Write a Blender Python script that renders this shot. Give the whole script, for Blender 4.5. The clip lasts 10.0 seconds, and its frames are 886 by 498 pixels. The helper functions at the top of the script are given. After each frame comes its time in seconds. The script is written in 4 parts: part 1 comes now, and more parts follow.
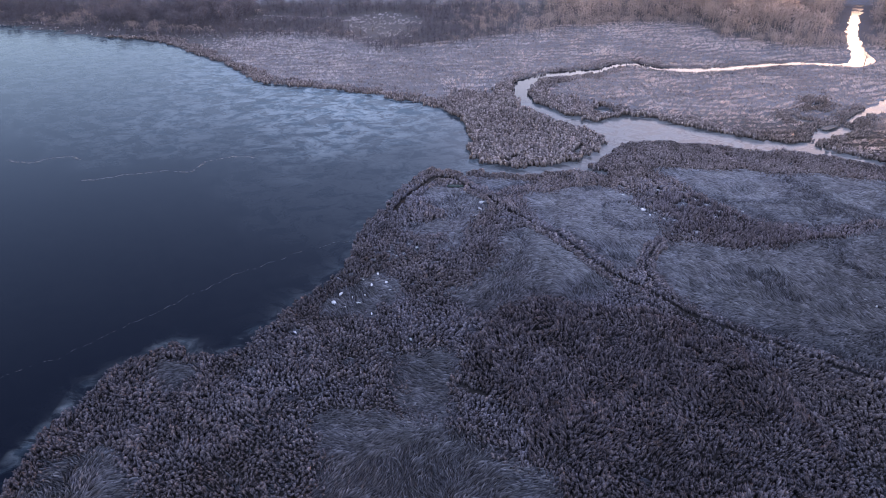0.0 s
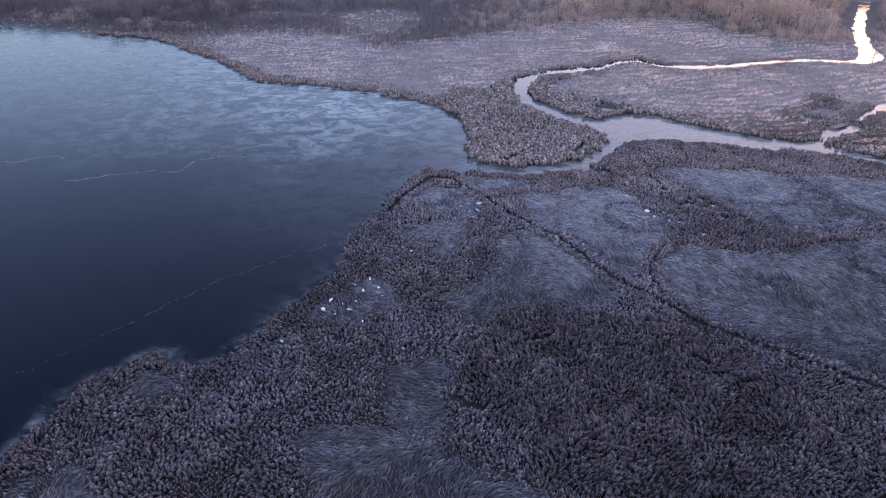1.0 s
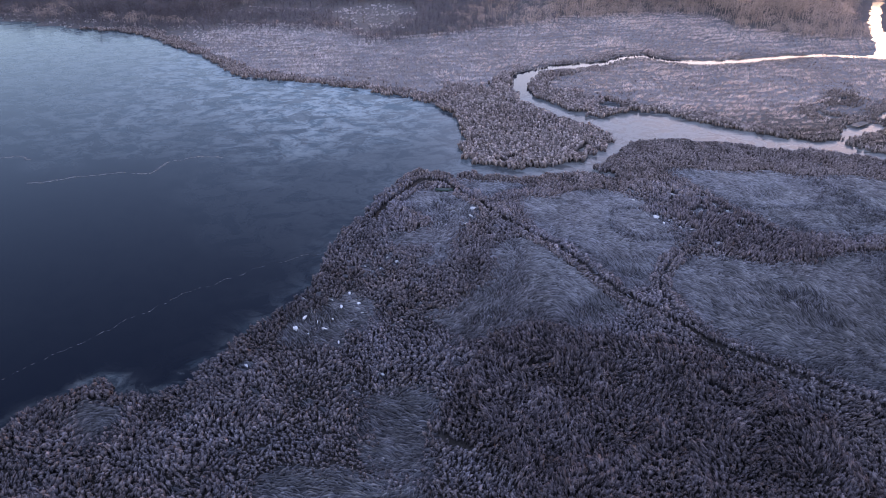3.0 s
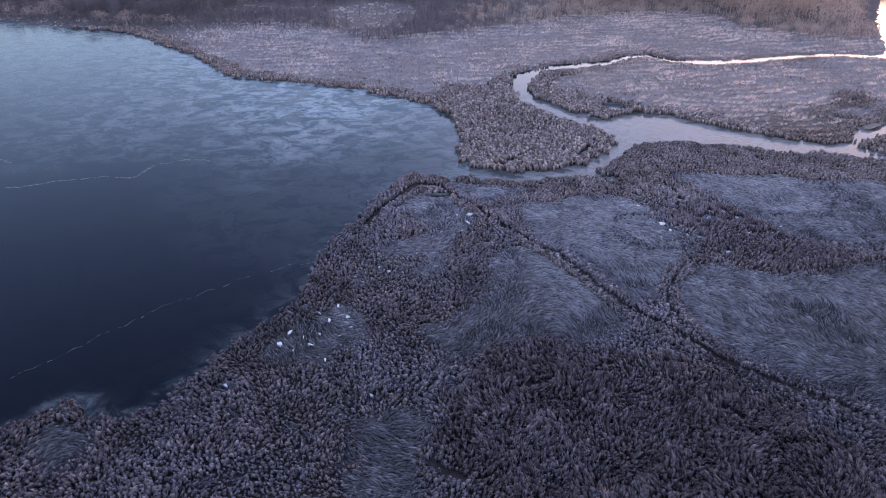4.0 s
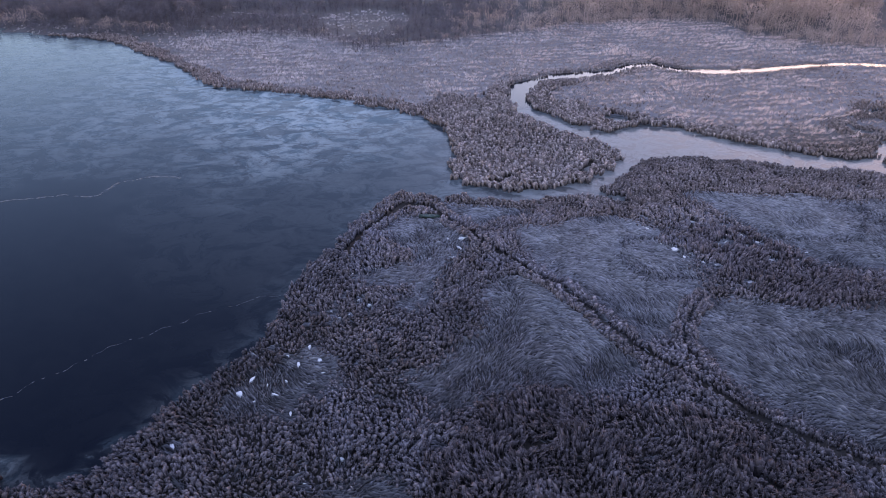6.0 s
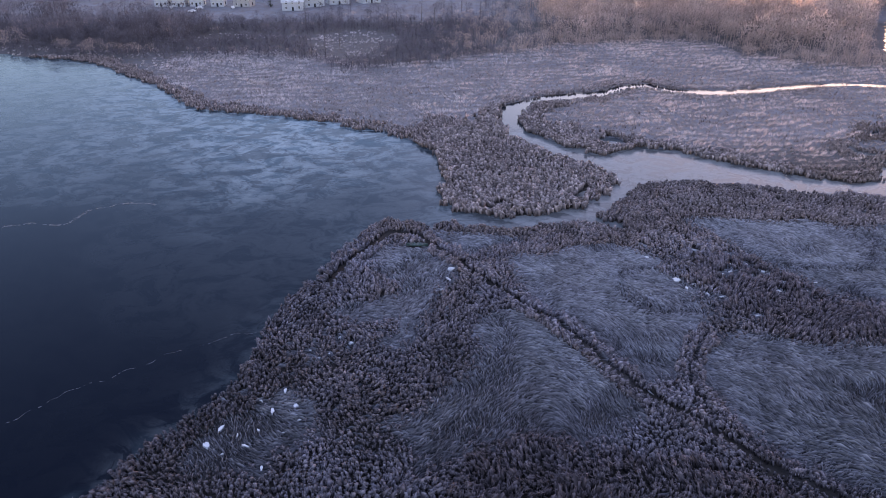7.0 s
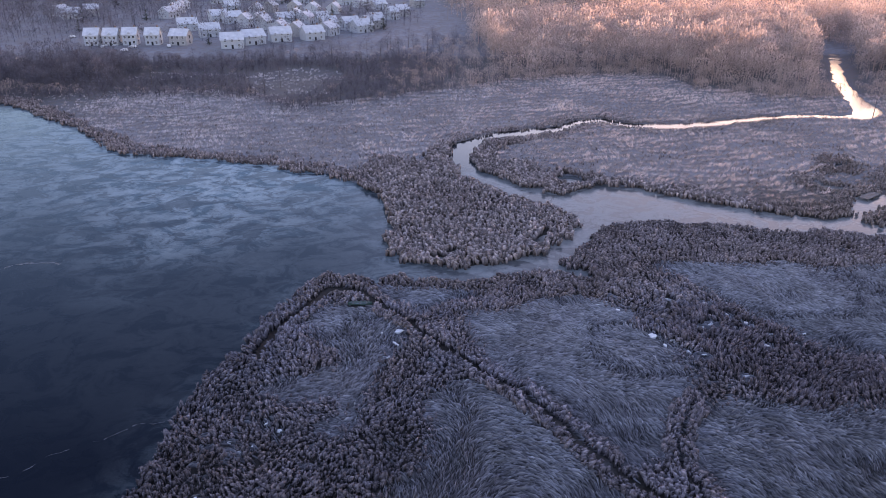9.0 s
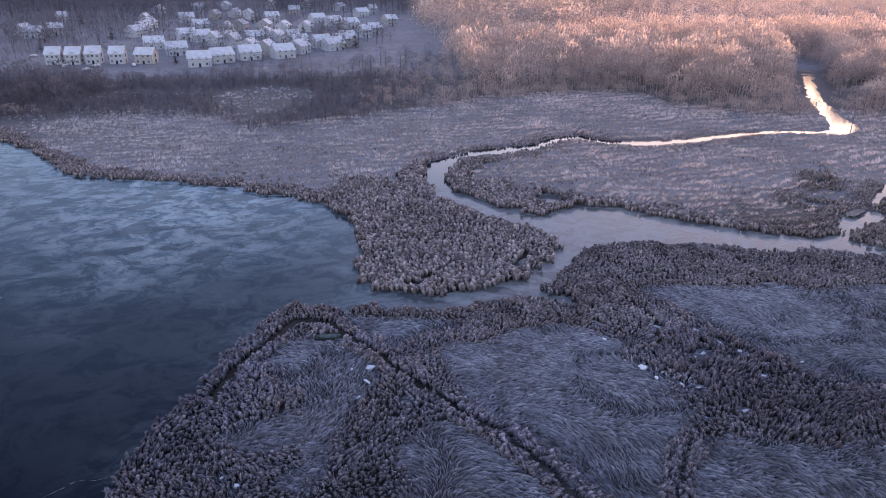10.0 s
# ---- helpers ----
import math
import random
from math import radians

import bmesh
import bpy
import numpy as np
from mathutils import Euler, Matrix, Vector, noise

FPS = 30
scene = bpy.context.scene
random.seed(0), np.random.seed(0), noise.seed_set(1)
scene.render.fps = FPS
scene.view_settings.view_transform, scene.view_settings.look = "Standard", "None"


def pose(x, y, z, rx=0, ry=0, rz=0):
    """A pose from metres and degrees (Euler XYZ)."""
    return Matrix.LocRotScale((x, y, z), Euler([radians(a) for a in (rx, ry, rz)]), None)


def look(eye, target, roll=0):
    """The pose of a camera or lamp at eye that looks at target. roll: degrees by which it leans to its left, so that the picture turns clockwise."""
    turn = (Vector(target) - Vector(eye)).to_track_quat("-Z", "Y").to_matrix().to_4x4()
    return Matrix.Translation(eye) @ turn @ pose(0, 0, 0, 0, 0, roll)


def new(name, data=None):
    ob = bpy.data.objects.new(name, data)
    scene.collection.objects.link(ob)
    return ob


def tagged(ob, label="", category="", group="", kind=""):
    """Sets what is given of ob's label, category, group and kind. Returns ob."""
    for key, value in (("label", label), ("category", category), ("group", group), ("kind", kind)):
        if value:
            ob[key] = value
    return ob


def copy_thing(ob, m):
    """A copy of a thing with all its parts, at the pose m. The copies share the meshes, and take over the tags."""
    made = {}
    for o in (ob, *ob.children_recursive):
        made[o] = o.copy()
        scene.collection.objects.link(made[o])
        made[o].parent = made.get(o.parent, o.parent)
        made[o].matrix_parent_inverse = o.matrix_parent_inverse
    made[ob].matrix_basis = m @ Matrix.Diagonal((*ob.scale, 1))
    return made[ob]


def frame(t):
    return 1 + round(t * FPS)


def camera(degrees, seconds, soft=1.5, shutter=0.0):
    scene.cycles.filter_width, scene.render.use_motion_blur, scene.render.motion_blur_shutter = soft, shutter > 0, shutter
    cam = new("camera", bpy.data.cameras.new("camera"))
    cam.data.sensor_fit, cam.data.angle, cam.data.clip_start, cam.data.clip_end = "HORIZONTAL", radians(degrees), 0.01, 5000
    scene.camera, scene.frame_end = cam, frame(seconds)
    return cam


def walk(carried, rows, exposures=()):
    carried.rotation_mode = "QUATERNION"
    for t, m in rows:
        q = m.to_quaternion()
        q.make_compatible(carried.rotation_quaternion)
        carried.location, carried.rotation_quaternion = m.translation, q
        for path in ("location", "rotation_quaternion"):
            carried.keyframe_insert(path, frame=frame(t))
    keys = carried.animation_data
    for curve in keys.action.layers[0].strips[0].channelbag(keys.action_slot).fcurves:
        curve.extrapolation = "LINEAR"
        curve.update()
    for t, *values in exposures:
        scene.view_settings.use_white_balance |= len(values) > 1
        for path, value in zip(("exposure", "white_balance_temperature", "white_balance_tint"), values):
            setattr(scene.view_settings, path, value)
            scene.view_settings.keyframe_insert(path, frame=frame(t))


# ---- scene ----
# ---- camera ----
cam = camera(64.15, 10.0, 0.75)
PATH = [  # seconds, x, y, z, yaw, pitch, roll
    (0.0, 0.01, 0.00, 80.01, 0.00, -29.39, 0.13),
    (0.5, 0.58, 3.15, 78.79, 0.03, -29.44, 0.10),
    (1.0, 1.23, 6.35, 77.55, 0.10, -29.47, 0.07),
    (1.5, 1.93, 9.67, 76.27, 0.16, -29.51, 0.02),
    (2.0, 2.60, 13.06, 74.94, 0.23, -29.52, 0.02),
    (2.5, 3.35, 16.44, 73.58, 0.30, -29.52, 0.00),
    (4.0, 5.17, 27.21, 70.23, 0.45, -29.48, -0.04),
    (4.5, 5.70, 30.80, 69.18, 0.49, -29.49, -0.06),
    (5.0, 6.14, 34.44, 68.18, 0.48, -29.46, -0.06),
    (5.5, 6.62, 38.18, 67.15, 0.46, -29.28, -0.01),
    (7.0, 7.97, 49.94, 64.12, -0.24, -27.11, 0.08),
    (7.5, 8.40, 53.89, 63.17, -0.99, -26.37, 0.15),
    (8.0, 8.84, 57.90, 62.12, -2.14, -25.66, 0.19),
    (8.5, 9.30, 61.94, 61.12, -3.22, -24.90, 0.18),
    (9.0, 9.77, 65.93, 60.22, -4.22, -24.21, 0.16),
    (9.5, 10.32, 69.97, 59.32, -5.18, -23.49, 0.19),
    (10.0, 10.75, 73.98, 58.32, -6.31, -22.77, 0.23),
]
EXPOSURES = [(0, 4.11, 11100, 52), (5, 3.99, 10500, 52), (10, 3.70, 10400, 51)]  # seconds, stops, white balance
walk(cam, [(t, pose(x, y, z, 90 + p, 0, w) @ pose(0, 0, 0, 0, 0, r)) for t, x, y, z, w, p, r in PATH],
     exposures=EXPOSURES)

# ---- sky and sun: just after sunrise, hazy, the sun low beyond the far woods ----
SUN_AZ, SUN_EL = radians(32), radians(2.1)     # azimuth from +y towards +x
world = bpy.data.worlds.new("winter_sky")
scene.world = world
world.use_nodes = True
wn = world.node_tree.nodes
sky = wn.new("ShaderNodeTexSky")
sky.sky_type = "NISHITA"
sky.sun_disc = False
sky.sun_elevation, sky.sun_rotation = SUN_EL, SUN_AZ
sky.air_density, sky.dust_density, sky.ozone_density = 1.0, 0.6, 3.0
world.node_tree.links.new(sky.outputs[0], wn["Background"].inputs[0])
wn["Background"].inputs[1].default_value = 0.15
sun_data = bpy.data.lights.new("sun", "SUN")
sun_data.energy, sun_data.angle, sun_data.color = 0.55, radians(1.0), (1.0, 0.90, 0.82)
sun = new("sun", sun_data)
sun_dir = Vector((math.sin(SUN_AZ) * math.cos(SUN_EL), math.cos(SUN_AZ) * math.cos(SUN_EL), math.sin(SUN_EL)))
sun.matrix_world = look(sun_dir * 300, (0, 0, 0))


# ---- materials ----
def material(name):
    m = bpy.data.materials.new(name)
    m.use_nodes = True
    nt = m.node_tree
    nt.nodes.clear()
    out = nt.nodes.new("ShaderNodeOutputMaterial")
    return m, nt, out


def node(nt, kind, ins=None, **props):
    n = nt.nodes.new(kind)
    for k, v in props.items():
        setattr(n, k, v)
    for k, v in (ins or {}).items():
        if isinstance(v, bpy.types.NodeSocket):
            nt.links.new(v, n.inputs[k])
        else:
            n.inputs[k].default_value = v
    return n


def ramp(nt, fac, stops):
    r = nt.nodes.new("ShaderNodeValToRGB")
    el = r.color_ramp.elements
    while len(el) < len(stops):
        el.new(0.5)
    for e, (p, c) in zip(el, stops):
        e.position = p
        e.color = (c, c, c, 1) if isinstance(c, (int, float)) else (*c, 1)
    nt.links.new(fac, r.inputs[0])
    return r.outputs[0]


def mixc(nt, fac, a, b, how="MIX"):
    n = nt.nodes.new("ShaderNodeMix")
    n.data_type, n.blend_type = "RGBA", how
    for sock, v in ((n.inputs[0], fac), (n.inputs[6], a), (n.inputs[7], b)):
        if isinstance(v, bpy.types.NodeSocket):
            nt.links.new(v, sock)
        else:
            sock.default_value = v if isinstance(v, (int, float)) else (*v, 1)
    return n.outputs[2]


def noise_tex(nt, vec, scale, detail=4, rough=0.55, distort=0.0):
    return node(nt, "ShaderNodeTexNoise", {"Vector": vec, "Scale": scale, "Detail": detail, "Roughness": rough, "Distortion": distort}).outputs[0]


def coords(nt, stretch=(1, 1, 1), turn=0.0):
    tc = nt.nodes.new("ShaderNodeTexCoord")
    mp = node(nt, "ShaderNodeMapping", {"Vector": tc.outputs["Object"], "Scale": stretch, "Rotation": (0, 0, turn)})
    return mp.outputs[0]


def attribute(nt, name):
    return node(nt, "ShaderNodeAttribute", attribute_name=name).outputs["Fac"]


def blade_material(name, stem, tip, warm, see_through=0.3, patch=0.05, spread=1.0):
    """Reed, grass or twig: bare stem colour at its foot, hoar frost towards its tip, tones drifting over the ground."""
    m, nt, out = material(name)
    pos = coords(nt)
    frost, tone = attribute(nt, "frost"), attribute(nt, "tone")
    drift = ramp(nt, noise_tex(nt, pos, patch, 4), [(0.35, 0.0), (0.65, 1.0)])
    tipc = mixc(nt, drift, tip, warm)
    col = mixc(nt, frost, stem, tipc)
    # tone also carries the haze painted into reed and grass
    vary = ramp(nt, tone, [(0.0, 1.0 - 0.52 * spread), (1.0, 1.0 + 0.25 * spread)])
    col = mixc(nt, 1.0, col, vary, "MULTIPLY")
    island = node(nt, "ShaderNodeNewGeometry").outputs["Random Per Island"]
    col = mixc(nt, 1.0, col, ramp(nt, island, [(0.0, 1.0 - 0.38 * spread), (1.0, 1.0 + 0.15 * spread)]), "MULTIPLY")
    d = node(nt, "ShaderNodeBsdfDiffuse", {"Color": col, "Roughness": 0.6})
    tr = node(nt, "ShaderNodeBsdfTranslucent", {"Color": col})
    mx = node(nt, "ShaderNodeMixShader", {0: see_through, 1: d.outputs[0], 2: tr.outputs[0]})
    nt.links.new(mx.outputs[0], out.inputs[0])
    return m


def solid_material(name, a, b, scale=2.0, rough=0.7, bump=0.1, metal=0.0):
    m, nt, out = material(name)
    pos = coords(nt)
    n1 = noise_tex(nt, pos, scale, 5)
    n2 = noise_tex(nt, pos, scale * 9, 3)
    col = mixc(nt, ramp(nt, n1, [(0.35, 0.0), (0.65, 1.0)]), a, b)
    col = mixc(nt, 0.35, col, ramp(nt, n2, [(0.3, 0.6), (0.7, 1.0)]), "MULTIPLY")
    bp = node(nt, "ShaderNodeBump", {"Height": n2, "Strength": bump, "Distance": 0.02})
    p = node(nt, "ShaderNodeBsdfPrincipled", {"Base Color": col, "Roughness": rough, "Metallic": metal, "Normal": bp.outputs[0]})
    nt.links.new(p.outputs[0], out.inputs[0])
    return m


def ground_material():
    m, nt, out = material("frosted_marsh_ground")
    pos = coords(nt)
    litter = attribute(nt, "litter")
    big, mid, fine = noise_tex(nt, pos, 0.03, 4), noise_tex(nt, pos, 0.35, 5), noise_tex(nt, pos, 3.0, 4, 0.65)
    grass = mixc(nt, ramp(nt, big, [(0.35, 0.0), (0.65, 1.0)]), (0.19, 0.215, 0.25), (0.26, 0.29, 0.33))
    grass = mixc(nt, ramp(nt, mid, [(0.4, 0.0), (0.7, 1.0)]), grass, (0.20, 0.17, 0.16))
    # peat taken near black, with the shade between tufts in its colour
    peat = mixc(nt, ramp(nt, mid, [(0.35, 0.0), (0.7, 1.0)]), (0.022, 0.018, 0.016), (0.05, 0.04, 0.036))
    col = mixc(nt, litter, grass, peat)
    col = mixc(nt, 0.5, col, ramp(nt, fine, [(0.25, 0.45), (0.7, 1.1)]), "MULTIPLY")
    bp = node(nt, "ShaderNodeBump", {"Height": fine, "Strength": 0.8, "Distance": 0.15})
    p = node(nt, "ShaderNodeBsdfPrincipled", {"Base Color": col, "Roughness": 0.9, "Normal": bp.outputs[0]})
    nt.links.new(p.outputs[0], out.inputs[0])
    return m


def ice_material():
    """Thin dark lake ice, glossy, with drifted hoar in swirled rafts towards the far side."""
    m, nt, out = material("lake_ice")
    pos = coords(nt)
    hoar = attribute(nt, "hoar")
    wide = coords(nt, (0.8, 1.0, 1.0), radians(12))
    warp = node(nt, "ShaderNodeTexNoise", {"Vector": pos, "Scale": 0.035, "Detail": 3})
    bent = node(nt, "ShaderNodeVectorMath", {0: wide, 1: node(nt, "ShaderNodeVectorMath", {0: warp.outputs[1], 1: (7, 7, 0)}, operation="MULTIPLY").outputs[0]}, operation="ADD").outputs[0]
    rafts = noise_tex(nt, bent, 0.15, 12, 0.66, 0.7)
    veil = noise_tex(nt, bent, 0.018, 4, 0.5, 0.5)
    grain = noise_tex(nt, pos, 1.2, 4, 0.6)
    raft_mask = ramp(nt, rafts, [(0.40, 0.05), (0.465, 0.16), (0.474, 0.62), (0.505, 0.70), (0.513, 0.38), (0.521, 0.84), (0.62, 1.0)])
    veil_mask = ramp(nt, veil, [(0.35, 0.15), (0.65, 1.0)])
    lay = node(nt, "ShaderNodeMath", {0: raft_mask, 1: 0.88, 2: 0.03}, operation="MULTIPLY_ADD").outputs[0]
    cover = node(nt, "ShaderNodeMath", {0: lay, 1: hoar}, operation="MULTIPLY").outputs[0]
    line = noise_tex(nt, bent, 0.055, 7, 0.62, 0.8)
    line_mask = ramp(nt, line, [(0.485, 0.0), (0.498, 1.0), (0.502, 1.0), (0.515, 0.0)])
    ridge = node(nt, "ShaderNodeMath", {0: node(nt, "ShaderNodeMath", {0: line_mask, 1: hoar}, operation="MULTIPLY").outputs[0], 1: 0.16}, operation="MULTIPLY").outputs[0]
    cover = node(nt, "ShaderNodeMath", {0: cover, 1: ridge}, operation="ADD").outputs[0]
    cover = node(nt, "ShaderNodeMath", {0: attribute(nt, "veil"), 1: 0.13, 2: cover}, operation="MULTIPLY_ADD").outputs[0]
    cover = node(nt, "ShaderNodeMath", {0: attribute(nt, "rime"), 1: 0.2, 2: cover}, operation="MULTIPLY_ADD").outputs[0]
    thin = node(nt, "ShaderNodeMath", {0: veil_mask, 1: 0.008}, operation="MULTIPLY").outputs[0]
    cover = node(nt, "ShaderNodeMath", {0: cover, 1: thin}, operation="ADD").outputs[0]
    cover = node(nt, "ShaderNodeMath", {0: cover, 1: ramp(nt, grain, [(0.3, 0.8), (0.7, 1.0)])}, operation="MULTIPLY", use_clamp=True).outputs[0]
    bp = node(nt, "ShaderNodeBump", {"Height": rafts, "Strength": 0.05, "Distance": 0.05})
    index = node(nt, "ShaderNodeMath", {0: attribute(nt, "open_water"), 1: 0.30, 2: 1.175}, operation="MULTIPLY_ADD").outputs[0]
    sheen = node(nt, "ShaderNodeFresnel", {"IOR": index, "Normal": bp.outputs[0]}).outputs[0]
    body = node(nt, "ShaderNodeBsdfDiffuse", {"Color": (0.0003, 0.0018, 0.0065, 1)})
    tint = mixc(nt, ramp(nt, attribute(nt, "open_water"), [(0.0, 0.0), (0.3, 1.0)]), (0.54, 0.83, 1.0), (0.72, 0.89, 1.0))
    mirror = node(nt, "ShaderNodeBsdfGlossy", {"Color": tint, "Roughness": 0.13, "Normal": bp.outputs[0]})
    ice = node(nt, "ShaderNodeMixShader", {0: sheen, 1: body.outputs[0], 2: mirror.outputs[0]})
    plates = ramp(nt, noise_tex(nt, bent, 0.2, 9, 0.7, 0.8), [(0.42, 0.0), (0.47, 0.3), (0.475, 0.65), (0.53, 0.75), (0.535, 1.0)])
    pale = mixc(nt, plates, (0.09, 0.19, 0.23), (0.32, 0.46, 0.50))
    frost = node(nt, "ShaderNodeBsdfDiffuse", {"Color": mixc(nt, attribute(nt, "rime"), pale, (0.37, 0.40, 0.40))})
    mx = node(nt, "ShaderNodeMixShader", {0: cover, 1: ice.outputs[0], 2: frost.outputs[0]})
    nt.links.new(mx.outputs[0], out.inputs[0])
    return m


MAT_GROUND = ground_material()
MAT_ICE = ice_material()
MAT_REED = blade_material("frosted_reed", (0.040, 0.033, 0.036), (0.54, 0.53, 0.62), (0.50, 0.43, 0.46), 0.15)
# far reeds get lighter, warmer colours than near ones: haze painted in
MAT_BANK_REED = blade_material("frosted_hazed_bank_reed", (0.07, 0.045, 0.04), (0.92, 0.79, 0.79), (0.80, 0.66, 0.66), 0.25)
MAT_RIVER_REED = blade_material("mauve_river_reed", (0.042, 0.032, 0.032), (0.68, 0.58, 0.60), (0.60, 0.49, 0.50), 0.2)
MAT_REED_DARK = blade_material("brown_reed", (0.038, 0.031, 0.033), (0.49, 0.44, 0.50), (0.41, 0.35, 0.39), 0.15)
MAT_SCRUB = blade_material("brown_creek_reed", (0.07, 0.045, 0.04), (0.78, 0.65, 0.62), (0.64, 0.50, 0.47), 0.25, 0.05, 0.6)
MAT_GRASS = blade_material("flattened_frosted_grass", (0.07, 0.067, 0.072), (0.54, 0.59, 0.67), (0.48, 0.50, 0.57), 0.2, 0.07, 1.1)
MAT_SEDGE = blade_material("far_frosted_sedge", (0.18, 0.14, 0.13), (0.80, 0.75, 0.77), (0.68, 0.62, 0.64), 0.3, 0.04, 1.2)
# eastern sedge paled and warmed: sunrise haze put into its colour
MAT_SEDGE_BROWN = blade_material("hazed_brown_sedge", (0.20, 0.15, 0.13), (0.98, 0.79, 0.75), (0.90, 0.69, 0.64), 0.35, 0.04, 1.2)
# frosted twigs, paled, warmed and low in contrast: haze put into the colour
MAT_TWIG = blade_material("frosted_hazed_twigs", (0.50, 0.37, 0.33), (0.82, 0.66, 0.61), (0.72, 0.55, 0.49), 0.5, 0.02, 0.5)
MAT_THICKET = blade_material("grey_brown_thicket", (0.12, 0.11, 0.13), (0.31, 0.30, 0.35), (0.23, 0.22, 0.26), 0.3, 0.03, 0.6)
MAT_BARK = solid_material("bark", (0.12, 0.09, 0.08), (0.18, 0.15, 0.14), 3.0, 0.9, 0.5)
MAT_NEEDLE = blade_material("frosted_needles", (0.03, 0.045, 0.035), (0.10, 0.12, 0.11), (0.08, 0.10, 0.09), 0.1)
MAT_SIDING = solid_material("pale_siding", (0.44, 0.49, 0.53), (0.52, 0.56, 0.59), 0.6, 0.6)
MAT_SIDING_TAN = solid_material("tan_siding", (0.36, 0.36, 0.36), (0.44, 0.43, 0.42), 0.6, 0.6)
MAT_ROOF = solid_material("frosted_shingle", (0.52, 0.56, 0.61), (0.68, 0.72, 0.76), 0.5, 0.8)
MAT_TRIM = solid_material("white_trim", (0.74, 0.74, 0.74), (0.80, 0.80, 0.79), 1.0, 0.5)
MAT_GLASS = solid_material("dark_window_glass", (0.02, 0.025, 0.03), (0.04, 0.045, 0.05), 0.5, 0.08, 0.0)
MAT_BRICK = solid_material("chimney_brick", (0.28, 0.15, 0.11), (0.34, 0.20, 0.15), 5.0, 0.85)
MAT_HULL = solid_material("green_hull", (0.03, 0.10, 0.09), (0.05, 0.14, 0.12), 2.0, 0.4)
MAT_HULL_IN = solid_material("frosted_hull_inside", (0.05, 0.11, 0.11), (0.13, 0.20, 0.20), 3.0, 0.7)
MAT_PLANK = solid_material("weathered_plank", (0.10, 0.095, 0.095), (0.19, 0.18, 0.18), 2.0, 0.85)
MAT_SNOW = solid_material("white_rime_ice", (0.55, 0.61, 0.65), (0.82, 0.86, 0.88), 1.5, 0.5, 0.4)
MAT_CRACK = solid_material("refrozen_crack", (0.03, 0.05, 0.065), (0.09, 0.12, 0.15), 1.0, 0.6)
MAT_CAR = solid_material("white_car_paint", (0.66, 0.67, 0.68), (0.74, 0.74, 0.74), 0.5, 0.3)
MAT_TYRE = solid_material("tyre", (0.02, 0.02, 0.02), (0.03, 0.03, 0.03), 6.0, 0.9)

# ---- plan ----
NEAR_SHORE = [(-400, -120), (-120, -60), (-72, 10), (-66, 45), (-63, 66), (-62.5, 76), (-61.7, 82.6), (-59.7, 88), (-58.5, 93.6), (-56, 98.3), (-52.8, 102), (-49.5, 103.7), (-45, 101.8), (-39.7, 101.8),
              (-36.2, 103.8), (-35, 107.3), (-32, 112.7), (-28.8, 118.5), (-25.3, 124.7), (-23, 131.5), (-20.4, 140), (-19.8, 147), (-19.3, 151), (-18.3, 154), (-16.3, 157), (-14.6, 160.5), (-13, 165),
              (-11.8, 169.5), (-10.5, 175), (-8.3, 179.7), (-6.2, 184), (-4.2, 186.6)]
SOUTH_BANK = [(-1.2, 188), (3, 186.6), (6, 185.4), (10, 186), (15, 184), (20, 183.6), (25, 183.2), (30, 184.8), (35.5, 186.2), (39, 186), (42, 184.5), (45, 182.5), (47, 182.6), (46.6, 186), (44.6, 188.5),
              (43.6, 191), (46, 193.4), (48.7, 197.8), (52, 201.6), (54.5, 205.7), (58, 208.6), (64, 210.3), (73, 208.6), (81, 207), (88, 204.5), (97, 202.4), (106, 200.4), (117, 196.5), (140, 182), (220, 130), (420, 60)]
EAST_BANK = [(430, 75), (225, 150), (140, 190), (121.4, 203.6), (116.2, 206.8), (117.4, 210.3), (119, 212.6), (122.6, 213.5), (128.3, 217.6), (134, 221), (135, 224.4), (131.5, 225.5), (126, 224), (122, 220.5),
             (119.5, 217), (115.5, 211.8)]
ISLAND_SOUTH = [(112.5, 210.6), (108.5, 210), (104.3, 212.2), (103.6, 214.4), (101.8, 212.8), (98, 214.6), (89, 221.5), (81, 225.5), (73, 233.5), (65, 236.6), (61, 236), (56, 233), (51, 232)]
ISLAND_INNER = [(45.5, 236), (39.5, 243), (35, 252), (33, 261), (35, 271), (41, 280), (51, 286), (66, 291), (74, 298), (82, 302), (89, 295), (100, 292), (112, 293), (125, 297), (137, 300.7), (149, 304), (160, 304.8), (169.5, 302.6)]
CHANNEL = [(175, 301), (181, 303.5), (187, 307.5), (193, 323), (200.6, 345), (213.8, 374), (229, 402), (246.5, 434), (258.5, 459), (255.5, 459.5), (250, 446), (233, 417), (216, 387), (202.5, 362), (193, 342), (184, 321), (177, 309)]
RIVER_NORTH = [(171, 306), (162, 307.8), (151, 308), (140, 306.4), (127, 302.8), (114, 299.3), (101, 298.5), (90, 301.5), (83, 308), (73, 305), (65, 297), (52, 294), (41, 289), (31, 281), (27, 272), (26, 259),
               (29.5, 242), (37, 231), (43, 223.5), (48.5, 218.5), (50.8, 214), (50.6, 210.5), (48.3, 207.4), (45.3, 206.1), (42.6, 204.6), (39.6, 202.8), (37.6, 201.4), (38.6, 199.6), (41.6, 198.6), (39.6, 196.4),
               (35.5, 194.2), (31, 192.9), (25.3, 190.7), (20.6, 190.4), (18.6, 192.2), (16.4, 193.8), (13.5, 193.8), (10.5, 196.5)]
